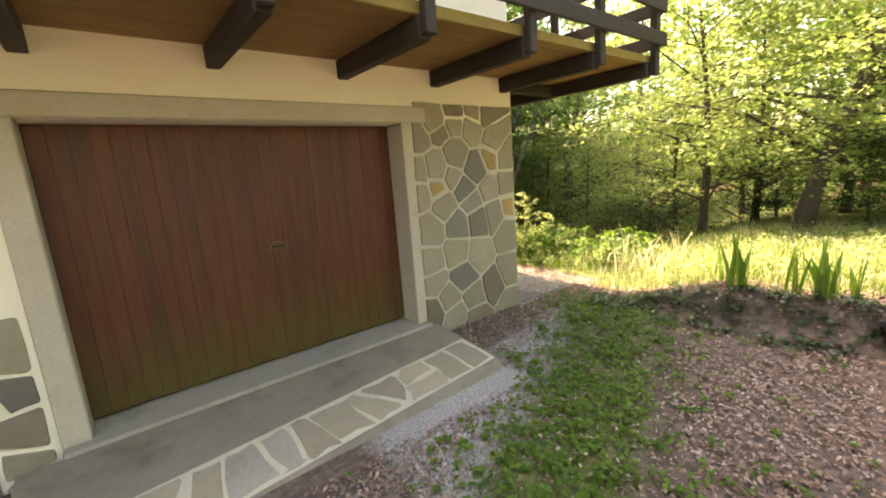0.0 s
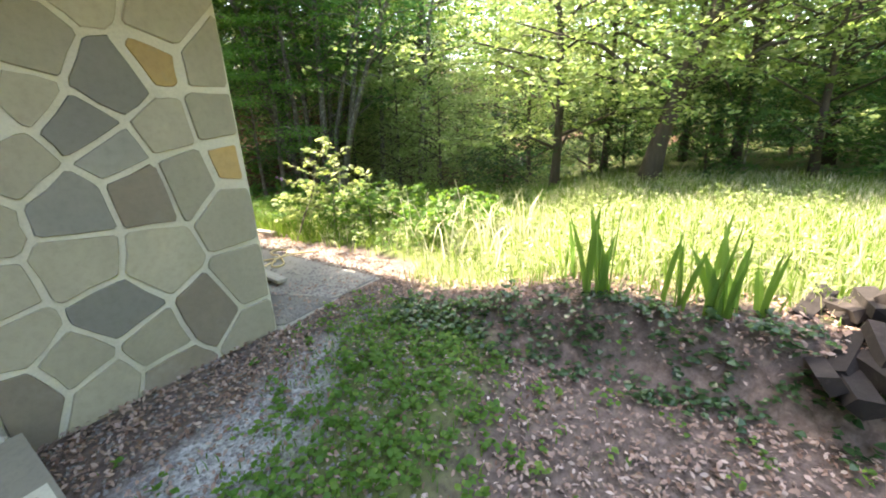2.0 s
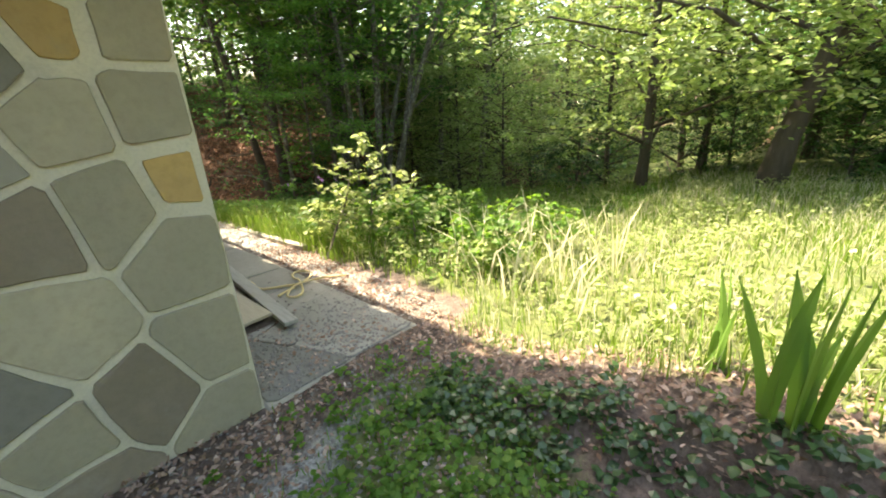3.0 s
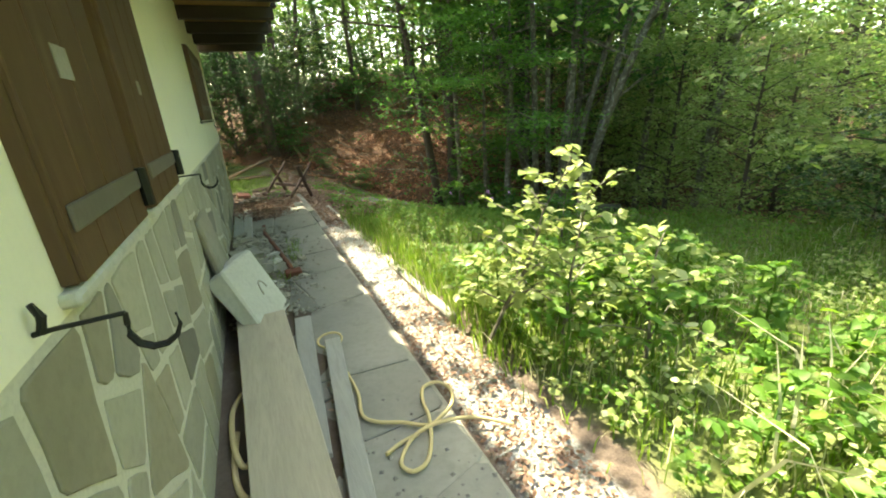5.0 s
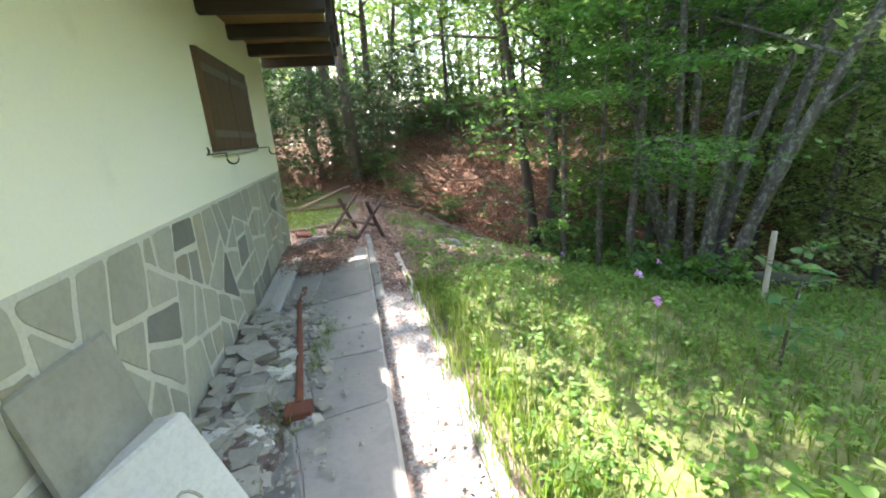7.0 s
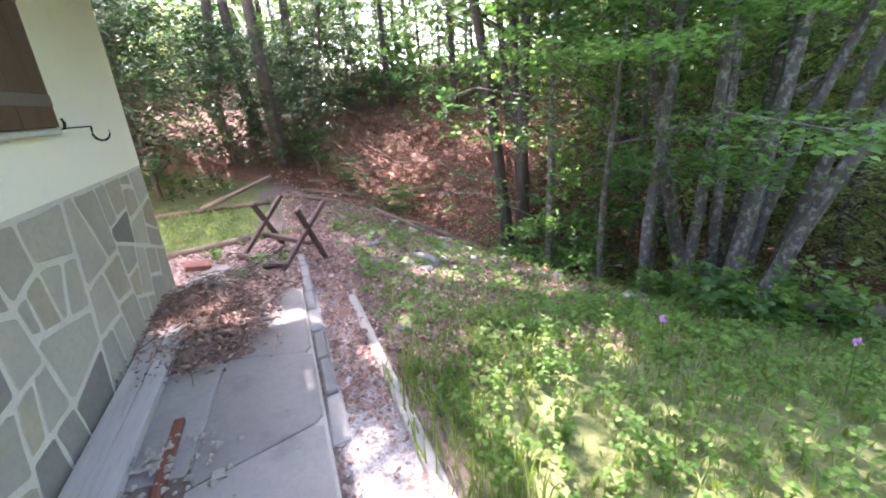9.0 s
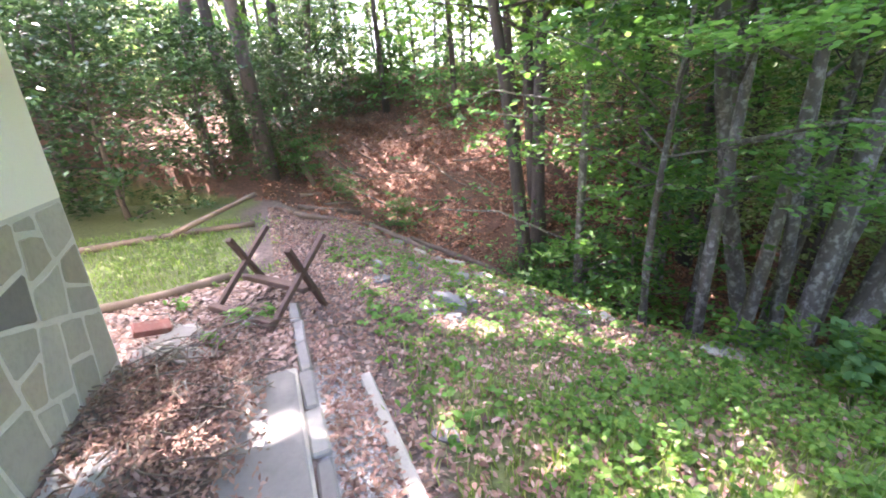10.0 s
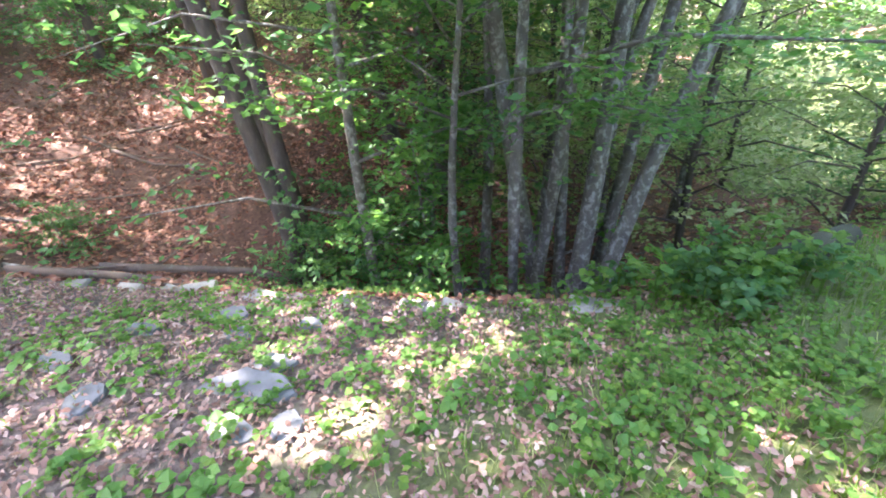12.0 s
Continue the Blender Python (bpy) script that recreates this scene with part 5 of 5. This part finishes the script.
spots = [(x, y, 0.055 - 0.06 * smooth01((y - 10.2) / 0.3) + g55.uniform(0.0, 0.07)) for x, y in spots if WX < x < 4.5 and 9.05 < y < 11.3]
v, f = leaves_mesh(spots, 0.036, np.random.default_rng(55), flat=0.8, wide=0.42)
tagged(mesh_of("dead_leaves", v, f, L_TERRACE_LITTER), "heap of red-brown leaves on the walkway's end", "leaves", kind="stuff")
for k in range(95):
    x, y, a, ln = g55.gauss(4.0, 0.22), g55.gauss(10.1, 0.45), g55.uniform(0, 6.28), g55.uniform(0.2, 0.6)
    x = min(4.45, max(3.75, x))
    bm = tube(bmesh.new(), [(x, y, 0.08), (x + math.cos(a) * ln * 0.5, y + math.sin(a) * ln * 0.5, 0.11 + g55.uniform(0, .03)), (x + math.cos(a + .2) * ln, y + math.sin(a + .2) * ln, 0.09)], [g55.uniform(0.004, 0.009), 0.005, 0.003], 5)
    tagged(link("twig", bm, g55.choice([M_LOG, M_LOG, M_BARK])), "dry twig lying in the leaf heap", "twig", "twigs in the leaf heap")
litter("dead_leaves", "scattered leaf scraps on walkway debris", 5200, (3.66, 4.6), (3.15, 8.2), lambda x, y: 0.8 * smooth01((4.3 - x) / 0.4) + 0.3 * (y < 3.7), 0.035, L_LITTER, 56)


def pebbles(name, label, spots, size, seed, material=M_GRAVEL):
    rng = random.Random(seed)
    v, f = [], []
    for x, y, z in spots:
        s = size * rng.uniform(0.5, 1.6)
        i = len(v)
        a = rng.uniform(0, 6.28)
        for k in range(4):
            v.append((x + math.cos(a + k * 1.57) * s * rng.uniform(.7, 1.2), y + math.sin(a + k * 1.57) * s * rng.uniform(.7, 1.2), z + s * 0.15))
        v += [(x, y, z + s * rng.uniform(0.5, 0.9)), (x, y, z - s * 0.3)]
        for k in range(4):
            f += [(i + k, i + (k + 1) % 4, i + 4), (i + (k + 1) % 4, i + k, i + 5)]
    tagged(mesh_of(name, v, f, material), label, "gravel", kind="stuff")


pebbles("gravel", "loose grey gravel beside the apron and pier", scatter(9000, (0.6, 4.5), (1.2, 3.2), lambda x, y: 0 if on_paving(x, y) else 0.8 * smooth01((0.7 - abs(y - 2.1 - 0.18 * (x - 2.8))) / 0.45) + 0.6 * (y > 2.4), rs), 0.010, 61)
pebbles("stone_debris", "crumbled stone and dirt along the plinth", [(3.66 + 0.62 * abs(rs.gauss(0, 0.45)), rs.uniform(5.8, 8.6), FLOOR + 0.03) for _ in range(1500)], 0.016, 63, M_RUBBLE)
pebbles("gravel", "grit and earth crumbs over the start of the walkway", [(rs.uniform(3.66, 4.64), 3.13 + abs(rs.gauss(0, 0.45)), FLOOR) for _ in range(1500)], 0.009, 64)
pebbles("gravel", "pale gravel strip between walkway and kerb", scatter(5000, (4.68, 5.0), (3.2, 10.3), lambda x, y: 0 if on_paving(x, y) else 0.9 * (1 - 0.6 * smooth01((y - 8.4) / 1)), rs), 0.008, 62, M_GRAVEL_PALE)

# ---- trees ----
def tree(seed, h, r, crown0, spread, n_limbs, per, leaf, bark, foliage, label, lean=(0, 0), quads=True, split=False, name="tree"):
    """A tapered bending trunk with limbs and twigs, and a crown of separate leaves in layered sprays."""
    rng = random.Random(seed)
    g = np.random.default_rng(seed)
    t = thing(name, label, "tree")
    bm = bmesh.new()
    n = 9
    stem = []
    bx, by = rng.uniform(-1, 1), rng.uniform(-1, 1)
    for i in range(n):
        s = i / (n - 1)
        stem.append(Vector((lean[0] * s ** 1.3 * h + 0.03 * h * bx * math.sin(s * 3.1), lean[1] * s ** 1.3 * h + 0.03 * h * by * math.sin(s * 4.2), h * s - 0.25)))
    tube(bm, stem, [r * (1.35 if i == 0 else 1) * (1 - 0.86 * i / (n - 1)) for i in range(n)], 9)
    pts = []
    for k in range(n_limbs):
        s = crown0 + (1 - crown0) * ((k + rng.random()) / n_limbs) ** 0.9
        q = s * (n - 1)
        i = min(n - 2, int(q))
        b = stem[i].lerp(stem[i + 1], q - i)
        a = k * 2.4 + rng.uniform(-0.5, 0.5)
        ln = spread * (0.55 + 0.6 * math.sin(math.pi * min(1, 0.25 + 0.8 * (s - crown0) / (1 - crown0)))) * rng.uniform(0.65, 1.2)
        tip = b + Vector((math.cos(a) * ln, math.sin(a) * ln, ln * rng.uniform(-0.05, 0.55)))
        mid = b.lerp(tip, 0.5) + Vector((0, 0, ln * 0.1))
        rr = r * 0.38 * (1 - 0.7 * s)
        if split:
            part("limb", tube(bmesh.new(), [b, mid, tip], [rr, rr * 0.6, rr * 0.15], 5), bark, t, smooth=True)
        else:
            tube(bm, [b, mid, tip], [rr, rr * 0.6, rr * 0.15], 5)
        for j in range(per):
            u = rng.uniform(0.25, 1.08)
            c = (b.lerp(mid, u * 2) if u < 0.5 else mid.lerp(tip, u * 2 - 1)) + Vector((rng.gauss(0, 1), rng.gauss(0, 1), rng.gauss(0, 0.45))) * ln * 0.2
            m = rng.randint(6, 12)
            pts.append(np.array(c) + g.normal(0, 1, (m, 3)) * np.array([0.22, 0.22, 0.07]) * (ln * 0.16 + leaf * 2))
    part("trunk", bm, bark, t, smooth=True)
    v, f = (quads_mesh if quads else leaves_mesh)(np.concatenate(pts), leaf, g, 0.5, 0.6) if quads else leaves_mesh(np.concatenate(pts), leaf, g, 0.4, 0.2, 0.7)
    mesh_of("crown", v, f, foliage, t)
    return t


def plant_tree(proto, x, y, yaw, s):
    return copy_thing(proto, pose(x, y, ground_z(x, y) - 0.3 * (beyond(x, y) > 0), 0, 0, yaw) @ Matrix.Scale(s, 4))


def set_at(t, x, y, yaw=0):
    t.matrix_basis = pose(x, y, ground_z(x, y) - 0.3 * (beyond(x, y) > 0), 0, 0, yaw)
    return t


# trunk cluster in the ravine
for k, (x, y, h, r, ln) in enumerate(((9.95, 10.22, 11, 0.13, (0.04, -0.05)), (9.98, 9.92, 10, 0.11, (0.16, -0.34)), (10.2, 10.02, 11, 0.10, (0.10, -0.16)), (10.35, 10.2, 10, 0.09, (0.14, -0.22)), (10.1, 10.4, 10, 0.085, (0.03, 0.04)), (13.1, 9.1, 10, 0.11, (0.05, -0.12)), (12.6, 10.3, 11, 0.10, (0.05, -0.05)))):
    set_at(tree(300 + k, h, r, 0.36, 2.2, 12, 14, 0.11, M_BARK, L_MAPLE, "slender grey-barked tree of a leaning clump in the ravine", ln, split=True), x, y)
set_at(tree(310, 11, 0.085, 0.42, 2.2, 16, 20, 0.10, M_BARK, L_MAPLE, "thin pale-barked tree at the ravine's edge", (0.03, 0.02), split=True), 9.98, 11.53)
set_at(tree(311, 11, 0.10, 0.40, 2.2, 16, 18, 0.11, M_BARK, L_MAPLE, "thin grey tree behind the ravine's edge", (0.03, -0.05), split=True), 10.75, 11.0)
set_at(tree(312, 8, 0.09, 0.22, 2.3, 18, 24, 0.10, M_BARK, L_MAPLE, "young tree with long level sprays of fresh leaves", (-0.05, -0.05), split=True), 8.9, 12.6)
set_at(tree(313, 5.6, 0.075, 0.52, 2.0, 15, 36, 0.09, M_BARK, L_FRESH, "small maple with level sprays of fresh green leaves", (-0.06, -0.05), split=True), 9.0, 11.3)
set_at(tree(314, 10.5, 0.09, 0.52, 3.0, 26, 36, 0.13, M_BARK, L_FRESH, "pale-barked tree whose leafy crown overhangs the lawn", (-0.08, -0.10), split=True), 9.9, 10.8)
set_at(tree(315, 11.5, 0.14, 0.46, 2.8, 18, 24, 0.17, M_BARK_DARK, L_CANOPY, "dark-trunked tree whose high crown shades the terrace", (-0.14, 0.02), split=True), 8.9, 13.9)
set_at(tree(316, 11, 0.12, 0.55, 3.0, 28, 40, 0.17, M_BARK, L_CANOPY, "tall grey tree whose high crown shades the lawn", (-0.24, 0.01), split=True), 10.4, 10.7)
set_at(tree(317, 12, 0.17, 0.42, 2.9, 22, 28, 0.17, M_BARK_DARK, L_CANOPY, "thick dark-trunked tree behind the house", (-0.03, -0.13), split=True), 4.75, 17.6)
set_at(tree(318, 3.2, 0.04, 0.12, 1.5, 16, 30, 0.10, M_BARK, L_FRESH, "maple sapling with low level sprays over the ravine", (0.0, -0.05), split=True, name="sapling"), 9.4, 12.2)
for k, (x, y, h, lean) in enumerate(((6.2, 22.6, 11, (0.12, 0.0)), (11.0, 21.6, 11, (-0.10, 0.0)), (9.2, 23.6, 10, (0.0, -0.03)))):
    set_at(tree(330 + k, h, 0.12, 0.50, 3.0, 22, 30, 0.16, M_BARK_DARK, L_CANOPY, "tall slim tree with a high crown on the bank", lean), x, y)
for k, (x, y) in enumerate(((12.3, 13.4),)):
    set_at(tree(340 + k, 12.5, 0.15, 0.40, 3.3, 26, 36, 0.20, M_BARK_DARK, L_CANOPY, "tall woodland tree with a dense high crown", (0.0, 0.03)), x, y)


def bough_tree(x, y, h, r, boughs, label):
    """A small maple whose long level boughs each end in flat sprays of leaves; bough: height on the trunk and tip."""
    rng = random.Random(350)
    g = np.random.default_rng(350)
    z0 = ground_z(x, y)
    t = thing("tree", label, "tree", (x, y, z0))
    part("trunk", tube(bmesh.new(), [(0, 0, -0.4), (-0.05, -0.03, h * 0.3), (0.04, -0.08, h * 0.65), (-0.05, -0.15, h)], [r * 1.25, r, r * 0.7, r * 0.2], 9), M_BARK, t, smooth=True)
    pts = []
    for up, tip in boughs:
        a = Vector((-0.03, -0.04, up - z0))
        b = Vector(tip) - Vector((x, y, z0))
        mid = a.lerp(b, 0.5) + Vector((0, 0, 0.18))
        part("bough", tube(bmesh.new(), [a, mid, b], [r * 0.4, r * 0.25, 0.006], 6), M_BARK, t, smooth=True)
        out = (b - a).normalized()
        side = Vector((-out.y, out.x, 0)).normalized()
        for _ in range(80):
            u = rng.uniform(0.35, 1.12)
            c = (a.lerp(mid, u * 2) if u < 0.5 else mid.lerp(b, u * 2 - 1)) + side * rng.gauss(0, 0.34) + Vector((0, 0, rng.gauss(-0.03, 0.05)))
            pts.append(np.array(c) + g.normal(0, 1, (rng.randint(7, 12), 3)) * np.array([0.11, 0.11, 0.025]))
    v, f = leaves_mesh(np.concatenate(pts), 0.06, g, 0.28, 0.12, 0.75)
    mesh_of("crown", v, f, L_FRESH, t)


bough_tree(9.15, 10.75, 6.0, 0.07, ((1.5, (7.25, 9.25, 1.75)), (0.9, (8.0, 8.3, 1.1)), (2.1, (7.9, 9.6, 2.3)), (1.9, (8.7, 8.7, 2.0)), (2.7, (7.6, 10.6, 2.9)), (2.6, (10.2, 9.3, 2.6)), (0.5, (8.9, 9.3, 0.55)), (3.3, (8.0, 9.4, 3.4))), "small maple reaching over the lawn with level sprays of fresh leaves")
# trees beyond the lawn, with sunlight put into their leaf colour
set_at(tree(320, 7.5, 0.17, 0.16, 2.4, 32, 44, 0.105, M_BARK_DARK, L_CANOPY_SUNLIT, "dark-trunked leaning tree beyond the lawn, sunlight painted into its leaves", (0.20, -0.33), split=True), 10.5, 1.9)
set_at(tree(321, 6.5, 0.10, 0.12, 2.6, 32, 52, 0.105, M_BARK_DARK, L_CANOPY_SUNLIT, "bushy tree with pale green leaves coloured as if sunlit", (-0.02, 0.02), split=True), 10.7, 3.7)

P1 = tree(1, 12, 0.17, 0.36, 2.8, 28, 22, 0.15, M_BARK_DARK, L_CANOPY, "tall dark-trunked woodland tree in full leaf")
P2 = tree(2, 14, 0.155, 0.28, 3.0, 32, 22, 0.16, M_BARK_DARK, L_CANOPY, "tall woodland tree with low leafy branches", (0.03, 0))
P3 = tree(3, 9, 0.10, 0.16, 2.3, 26, 22, 0.13, M_BARK, L_MAPLE, "young woodland tree with layered green branches")
P4 = tree(4, 3.6, 0.05, 0.04, 1.7, 30, 28, 0.09, M_BARK_DARK, L_DARK, "dense dark glossy-leaved bush under the trees", name="bush")
P5 = tree(5, 8, 0.11, 0.10, 2.6, 30, 24, 0.13, M_BARK_DARK, L_CANOPY_SUNLIT, "woodland tree with sunlight painted into its light green leaves")
P6 = tree(6, 2.2, 0.03, 0.04, 1.3, 20, 20, 0.09, M_BARK, L_MAPLE, "leafy green understorey shrub", name="shrub")
for p, x, y in ((P1, 12.5, 14.5), (P2, 15.5, 10.5), (P3, 14.3, 13.6), (P4, 2.4, 16.3), (P5, 13.5, -1.0), (P6, 9.3, 12.9)):
    set_at(p, x, y)
PLAN = [
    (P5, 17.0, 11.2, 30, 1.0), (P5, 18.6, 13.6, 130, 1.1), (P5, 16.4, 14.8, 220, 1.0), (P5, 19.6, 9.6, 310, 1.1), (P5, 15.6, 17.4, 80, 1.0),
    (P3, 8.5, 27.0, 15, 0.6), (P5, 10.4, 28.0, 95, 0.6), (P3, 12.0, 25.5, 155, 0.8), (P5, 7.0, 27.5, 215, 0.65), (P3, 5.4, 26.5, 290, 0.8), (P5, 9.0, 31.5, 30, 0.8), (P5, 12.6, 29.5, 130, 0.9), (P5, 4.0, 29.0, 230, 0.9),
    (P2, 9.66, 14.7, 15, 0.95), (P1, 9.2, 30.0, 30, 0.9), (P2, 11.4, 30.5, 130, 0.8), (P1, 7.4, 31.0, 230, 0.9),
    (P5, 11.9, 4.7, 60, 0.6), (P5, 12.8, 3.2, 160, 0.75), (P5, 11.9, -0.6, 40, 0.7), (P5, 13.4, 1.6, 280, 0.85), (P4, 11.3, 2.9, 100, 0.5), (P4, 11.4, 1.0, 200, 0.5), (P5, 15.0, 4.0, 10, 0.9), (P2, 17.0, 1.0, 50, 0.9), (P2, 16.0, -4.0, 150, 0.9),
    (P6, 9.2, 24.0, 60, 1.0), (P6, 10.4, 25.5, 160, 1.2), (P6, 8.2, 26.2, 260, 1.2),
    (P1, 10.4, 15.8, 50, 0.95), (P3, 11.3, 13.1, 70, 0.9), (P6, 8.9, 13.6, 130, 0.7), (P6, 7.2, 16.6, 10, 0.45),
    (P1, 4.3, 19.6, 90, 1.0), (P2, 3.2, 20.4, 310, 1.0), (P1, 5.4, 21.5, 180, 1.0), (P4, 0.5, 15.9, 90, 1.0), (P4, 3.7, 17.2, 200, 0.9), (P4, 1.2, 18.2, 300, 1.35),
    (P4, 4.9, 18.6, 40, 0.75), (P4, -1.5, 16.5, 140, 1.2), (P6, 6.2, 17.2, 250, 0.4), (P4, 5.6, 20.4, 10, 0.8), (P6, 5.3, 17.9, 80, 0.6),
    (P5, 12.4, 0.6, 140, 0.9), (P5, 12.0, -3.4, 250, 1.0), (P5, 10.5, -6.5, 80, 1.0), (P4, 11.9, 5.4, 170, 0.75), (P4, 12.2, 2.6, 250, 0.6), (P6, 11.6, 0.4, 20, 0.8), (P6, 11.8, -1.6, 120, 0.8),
]


def wooded(x, y):
    """Whether the plan has woodland at a spot."""
    if x < 11.6 and y < 4.5 and y > -8:
        return False
    if y >= 4.5 and beyond(x, y) < 1.6:
        return False
    if -8.5 < x < 5 and 2 < y < 15.5 or (x < 5 and -9 < y <= 2):
        return False
    if abs((x - 6.2) - 0.36 * (y - 14.5)) < (3.4 if y < 22 else 2.0) and 12 < y < 27:
        return False
    if 14.5 < x < 26 and 3.5 < y < 8.0:
        return False
    if math.hypot(x - 9.7, y - 10.3) < 2.0:
        return False
    return True


fr = random.Random(123)
taken = [(x, y, 2.0 if p in (P1, P2, P3, P5) else 1.2) for p, x, y, _, _ in PLAN]
for kinds, count, gap, reach in (((P1, P2, P3, P5, P3), 40, 2.7, (-8, 27, -13, 32)), ((P4, P6, P6, P6, P5), 78, 1.6, (-5, 23, -8, 28))):
    made = 0
    for _ in range(6000):
        if made >= count:
            break
        x, y = fr.uniform(reach[0], reach[1]), fr.uniform(reach[2], reach[3])
        if not wooded(x, y) or any(math.hypot(x - a, y - b) < max(gap, g) * 0.9 for a, b, g in taken):
            continue
        p = fr.choice(kinds)
        s = fr.uniform(0.85, 1.2)
        if p in (P1, P2, P3) and 10.2 < x < 17.5 and 5.5 < y < 13:
            continue
        if p in (P1, P2, P3) and 10 < x < 18 and -7 < y < 6:
            continue
        if p in (P1, P2, P3) and 4 < x < 13 and y > 21:
            continue
        if p in (P4, P6) and 8 < x < 17 and 7 < y < 16:
            continue
        if p is P5 and gap < 2:
            s *= 0.6
        if 4 < x < 8.5 and y > 8 and p in (P1, P2):
            continue
        PLAN.append((p, x, y, fr.uniform(0, 360), s))
        taken.append((x, y, gap))
        made += 1
for p, x, y, yaw, s in PLAN:
    plant_tree(p, x, y, yaw, s)


def undergrowth():
    """Low foliage that fills the woods between the trunks."""
    g = np.random.default_rng(95)
    rng = random.Random(95)
    pts = []
    while len(pts) < 1500:
        a, r = rng.uniform(-1.6, 2.6), rng.uniform(9, 30)
        x, y = 5 + math.cos(a) * r, 5 + math.sin(a) * r
        if not wooded(x, y) or (y < 20 and 8 < x < 17 and y > 6.5):
            continue
        h = rng.uniform(0.3, 1.0 + 0.09 * r)
        m = rng.randint(14, 30)
        pts.append(np.array([x, y, ground_z(x, y) + h]) + g.normal(0, 1, (m, 3)) * np.array([0.5, 0.5, 0.22]))
    v, f = quads_mesh(np.concatenate(pts), 0.15, g, 0.5, 0.6)
    tagged(mesh_of("undergrowth", v, f, L_MAPLE), "leafy undergrowth between the woodland trunks", "undergrowth", kind="stuff")


undergrowth()


def far_woods():
    g = np.random.default_rng(90)
    n = 190000
    a = g.uniform(0, 2 * np.pi, n)
    r = g.uniform(27, 46, n)
    x, y = 5 + np.cos(a) * r, 5 + np.sin(a) * r
    z = -0.5 + g.uniform(0, 1, n) ** 1.15 * 18 * (0.75 + 0.25 * np.sin(a * 13) * np.cos(a * 7))
    keep = np.sin(x * 0.9) * np.sin(y * 0.8) + 0.4 * np.sin(z * 1.3 + x) > -0.6
    v, f = quads_mesh(np.stack([x, y, z], 1)[keep], 0.5, g, 0.6, 0.6)
    tagged(mesh_of("far_woods", v, f, L_CANOPY), "distant woodland foliage closing the view", "woods", kind="stuff")
    rng = random.Random(91)
    bm = bmesh.new()
    for _ in range(170):
        a, r = rng.uniform(0, 6.28), rng.uniform(20, 40)
        x, y = 5 + math.cos(a) * r, 5 + math.sin(a) * r
        z = ground_z(x, y)
        tube(bm, [(x, y, z - 0.5), (x + rng.uniform(-.4, .4), y, z + 6), (x + rng.uniform(-.8, .8), y, z + 14)], [rng.uniform(0.09, 0.2), 0.1, 0.04], 5)
    tagged(link("far_trunks", bm, M_BARK_DARK), "distant straight tree trunks in the woods", "woods", kind="stuff")


far_woods()

# ---- stones of the walls ----
rng_s = random.Random(17)
stones_on(wf, cells(FRONT, GX1 + 0.12, WX - 0.012, 0.02, GZ1 + 0.18, 0.03, 0.0035), front_at, rng_s, [(M_STONE, 6), (M_STONE_BLUE, 0.3), (M_STONE_BROWN, 1.4)], marked=(
    (2.5, 1.5, M_STONE_OCHRE), (3.26, 1.78, M_STONE_OCHRE), (3.49, 1.28, M_STONE_OCHRE), (3.04, 1.66, M_STONE_BLUE), (2.88, 1.45, M_STONE_BLUE),
    (3.22, 0.35, M_STONE_BROWN), (2.78, 0.57, M_STONE_BLUE), (2.97, 1.29, M_STONE_BLUE), (2.59, 2.03, M_STONE_BROWN), (3.03, 1.1, M_STONE_BROWN)))
stones_on(wl, crazy(-2.4, GX0 - 0.16, 0.02, 1.06, 0.09, 0.03, rng_s), front_at, rng_s, STONES)
stones_on(ws, crazy(WY + 0.03, YB - 0.01, 0.03, PL - 0.012, 0.085, 0.03, rng_s, 0.42), side_at, rng_s, SIDE_STONES, 0.007)
